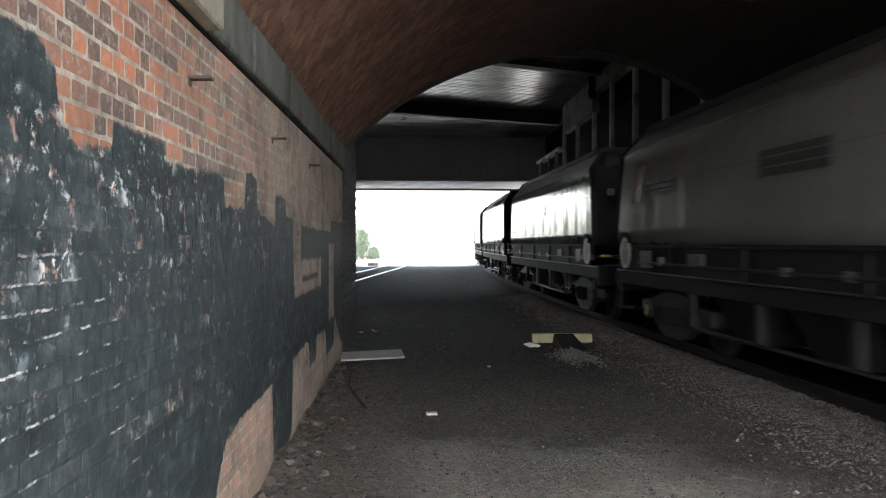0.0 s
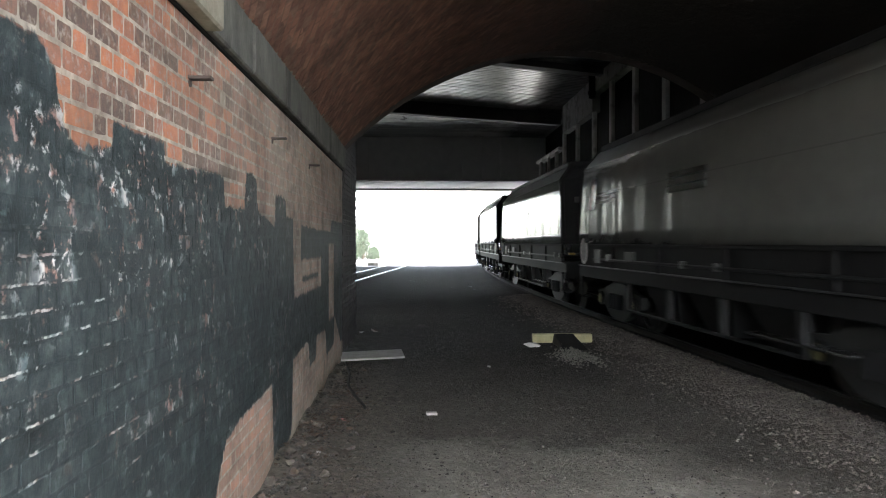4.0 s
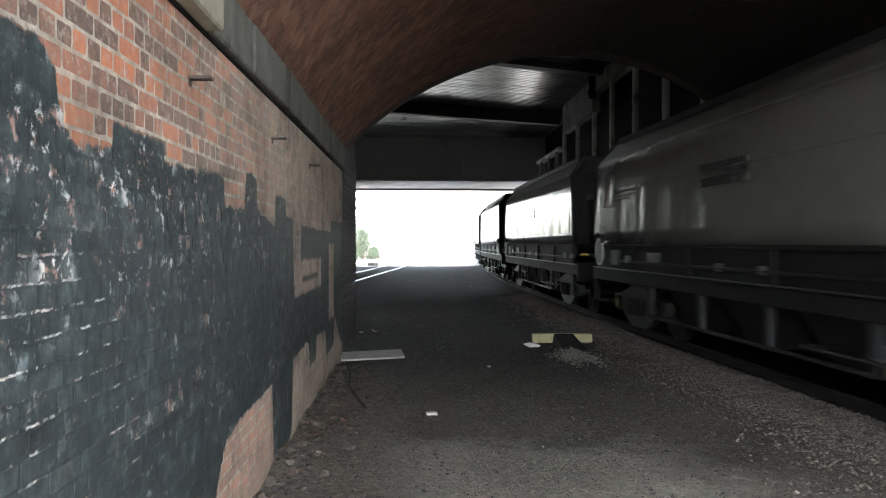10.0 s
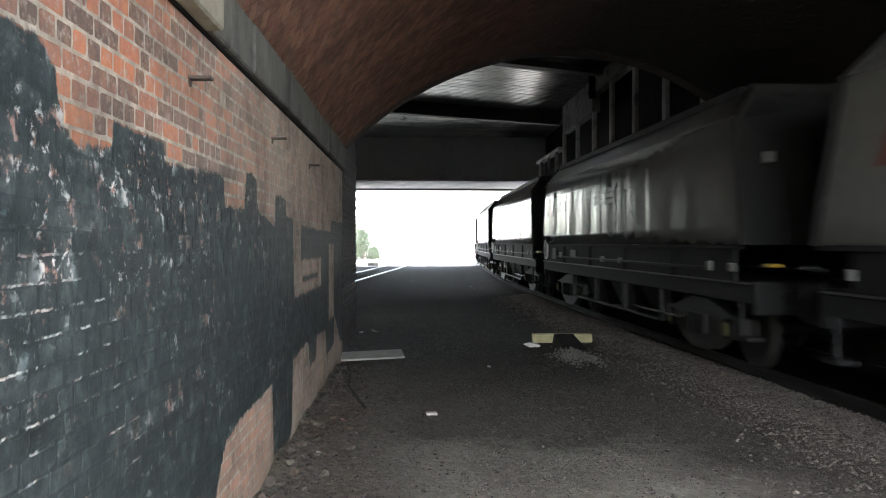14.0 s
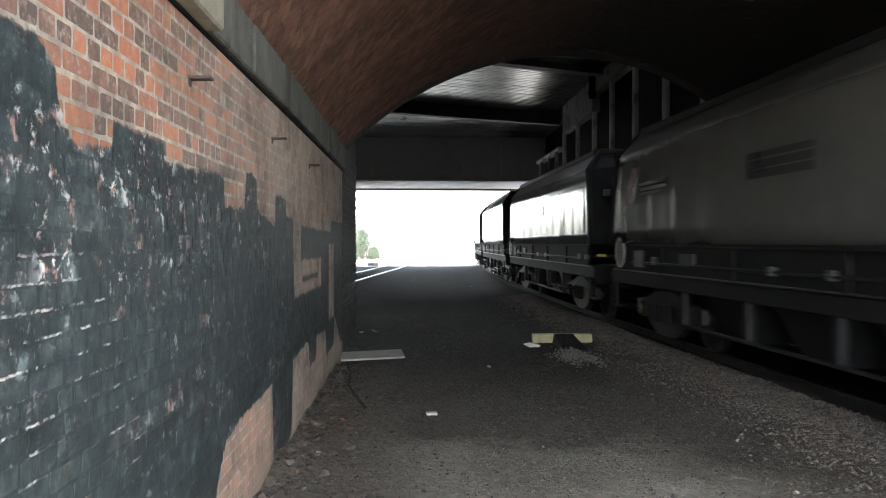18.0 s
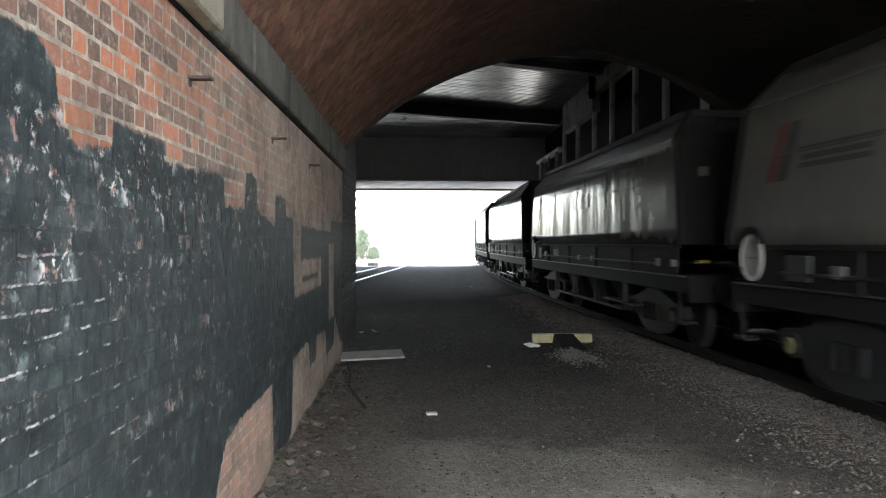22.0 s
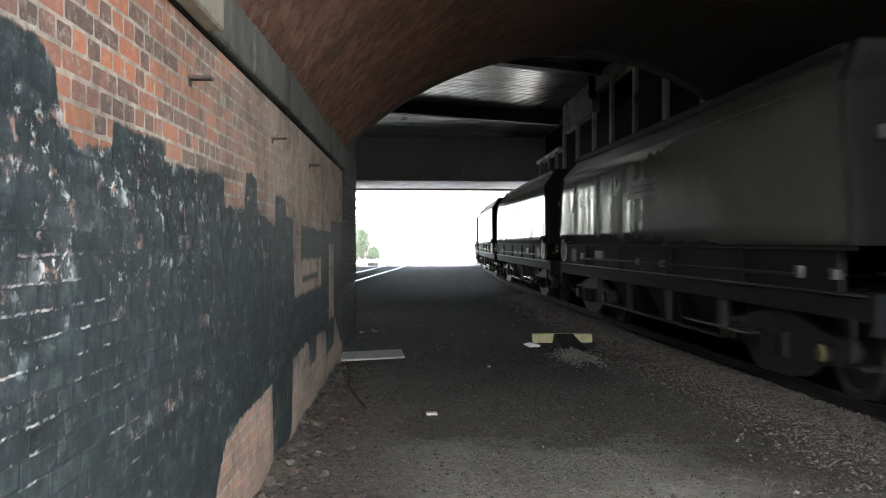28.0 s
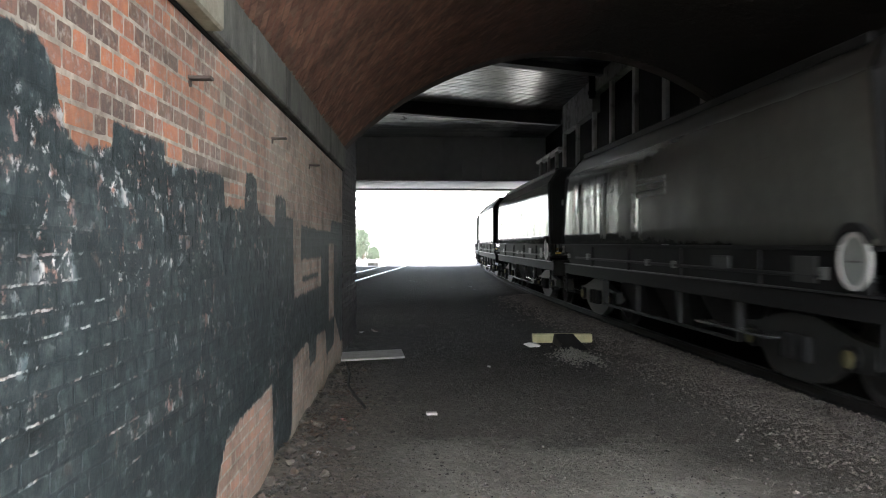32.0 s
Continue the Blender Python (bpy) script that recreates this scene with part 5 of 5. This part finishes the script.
    # dead leaves and bark blown into the rubble
    verts, faces = [], []
    for i in range(420):
        cx, cy, sp = ((-0.92, 7.6, 0.13), (-0.85, 6.9, 0.22), (-0.80, 9.2, 0.25), (-0.72, 8.2, 0.2))[i % 4]
        x, y = max(WALL_X + 0.03, cx + rng.gauss(0, sp * 0.6)), cy + rng.gauss(0, sp * 2)
        o, z, a = len(verts), ground_z(x, y) + rng.uniform(0.004, 0.035), rng.uniform(0, 6.3)
        ln, wd, lift = rng.uniform(0.015, 0.04), rng.uniform(0.008, 0.018), rng.uniform(-0.012, 0.016)
        for u, w, h in ((-ln, 0, lift), (0, -wd, 0.004), (ln, 0, -lift * 0.5), (0, wd, 0.002), (0, 0, -0.004)):
            verts.append((x + u * math.cos(a) - w * math.sin(a), y + u * math.sin(a) + w * math.cos(a), z + h))
        faces += [(o, o + 1, o + 4), (o + 1, o + 2, o + 4), (o + 2, o + 3, o + 4), (o + 3, o, o + 4)]
    me = bpy.data.meshes.new("leaf_litter")
    me.from_pydata(verts, [], faces)
    me.materials.append(M_RUST_LEAF)
    tagged(new("leaf_litter", me), "brown dead leaves blown into the rubble by the wall", "leaves", kind="stuff")
    blk = thing("trackside_block", pose(-3.25, 63.0, 0), "low dark concrete block beside the far track", "block")
    part("body", boxed((-0.4, -0.3, -0.05), (0.4, 0.3, 0.24), 0.02), M_STONE, blk)
    # black strand laid where a dark, ragged crack runs through the dirt
    cab = thing("cable", pose(0, 0, 0), "black strand standing in for a dark crack in the rubble by the wall", "cable")
    bm = bmesh.new()
    pts = [(-1.02, 12.0), (-0.92, 11.1), (-0.83, 10.4), (-0.80, 9.8), (-0.70, 9.3), (-0.60, 8.9), (-0.52, 8.5)]
    for (xa, ya), (xb, yb) in zip(pts, pts[1:]):
        tube(bm, (xa, ya, ground_z(xa, ya) + 0.03), (xb, yb, ground_z(xb, yb) + 0.03), 0.018, 6)
    part("sheath", bm, M_RUBBER, cab)
    # ballast
    spots = []
    for i in range(24000):
        y = 4.6 + 22 * rng.random() ** 1.6
        e = track_x(y) - 0.93
        x = e + 0.10 * rng.random() - abs(rng.gauss(0, 0.48 if i % 14 else 0.8))
        if x < 1.0:
            continue
        spots.append((x, y, ground_z(x, y) + 0.006, 0.007 + 0.017 * rng.random() ** 1.6))
    me = stones("ballast", spots, rng)
    me.materials.append(M_BALLAST)
    tagged(new("ballast", me), "scattered dirty ballast stones beside the track", "ballast", kind="stuff")
    spots = []
    for i in range(6500):
        y = 4.0 + 16 * rng.random() ** 1.5
        x = WALL_X + 0.05 + rng.random() * 4.0
        spots.append((x, y, ground_z(x, y), rng.uniform(0.004, 0.013)))
    for i in range(3200):
        y = rng.uniform(4.2, 12)
        x = WALL_X + 0.03 + abs(rng.gauss(0, 0.2))
        spots.append((x, y, ground_z(x, y), 0.006 + 0.022 * rng.random() ** 2.2))
    for i in range(1300):
        y = 4.8 + 10 * rng.random() ** 1.3
        x = rng.uniform(-0.7, 3.2)
        spots.append((x, y, ground_z(x, y) - 0.004, 0.010 + 0.018 * rng.random() ** 2))
    me = stones("grit", spots, rng)
    me.materials.append(M_GRIT)
    tagged(new("grit", me), "small stones and grit on the dirt floor", "grit", kind="stuff")


def build_tree(x, y, h, seed):
    rng = random.Random(seed)
    t = thing("tree", pose(x, y, 0), "ragged green bushy tree standing beyond the bridge", "tree", "trees beyond the bridge")
    bm = bmesh.new()
    tube(bm, (0, 0, -0.1), (0.1, 0, h * 0.6), 0.03 * h, 8, 0.015 * h)
    tips = []
    for i in range(26):
        a, up = rng.uniform(0, 6.3), rng.uniform(0.04, 0.95)
        r = h * rng.uniform(0.1, 0.40) * (1.08 - up)
        tip = (r * math.cos(a), r * math.sin(a), h * up)
        tube(bm, (0.05, 0, h * rng.uniform(0.08, 0.3)), tip, 0.012 * h, 5, 0.004 * h)
        tips.append(tip)
    part("trunk", bm, M_BARK, t)
    verts, faces = [], []
    for i in range(3000):
        c = rng.choice(tips)
        p = [c[k] + rng.gauss(0, 0.055 * h + 0.05) for k in range(3)]
        p[2] = abs(p[2]) + 0.03
        s = rng.uniform(0.05, 0.12) * max(1.0, h / 3.5)
        rot = Euler((rng.uniform(0, 6), rng.uniform(0, 6), rng.uniform(0, 6))).to_matrix()
        o = len(verts)
        for q in ((-s, 0, 0), (0, -s * .5, 0.02), (s, 0, 0), (0, s * .5, 0.02)):
            v = rot @ Vector(q)
            verts.append((p[0] + v.x, p[1] + v.y, p[2] + v.z))
        faces.append((o, o + 1, o + 2, o + 3))
    me = bpy.data.meshes.new("crown")
    me.from_pydata(verts, [], faces)
    me.materials.append(M_LEAF)
    ob = new("crown", me)
    ob.parent = t


def left_line(y):
    return -2.75 + (y - 44) * 0.085


def motions():
    rows_t = [i * 0.8 for i in range(41)]
    for k, w in WAGONS.items():
        walk(w, [(t, wagon_pose(k, t)[0]) for t in rows_t])
        wheels = [o for b in w.children if b.name.startswith("bogie") for o in b.children if o.name.startswith("wheelset")]
        seen = [i / 15 for i in range(481) if -8 < wagon_pose(k, i / 15)[1] < 26]
        times = sorted({0.0, 32.0, *seen})
        start = run(seen[0]) if seen else 0.0
        last = run(seen[-1]) if seen else 0.0
        for o in wheels:
            base = o.matrix_basis.translation.copy()
            rows_ = []
            for t in times:
                a = -math.degrees((min(max(run(t), start), last) - start) / 0.46)
                rows_.append((t, pose(base.x, base.y, base.z, a, 0, 0)))
            walk(o, rows_)


build_ground()
LEFT = build_left_wall()
build_string_course()
build_vault()
build_bridge()
build_track("track", track_x, -40.0, 130.0, "running line with worn rails on dark sleepers", 170)
build_track("track_siding", left_line, 20.0, 120.0, "second track curving past beyond the bridge", 60, 0.07)
build_train()
build_floor_things()
build_tree(-5.35, 84.0, 3.1, 2)
build_tree(-6.5, 85.0, 3.7, 4)
build_tree(-4.25, 86.0, 1.2, 6)
for _i, (_x, _y, _h) in enumerate(((-9.2, 87.0, 5.5), (-11.6, 80.0, 6.5), (-14.2, 85.0, 8.0), (-17.2, 78.0, 7.5), (-20.5, 82.0, 8.5))):
    build_tree(_x, _y, _h, 20 + _i)
build_near_bricks(*LEFT)
motions()
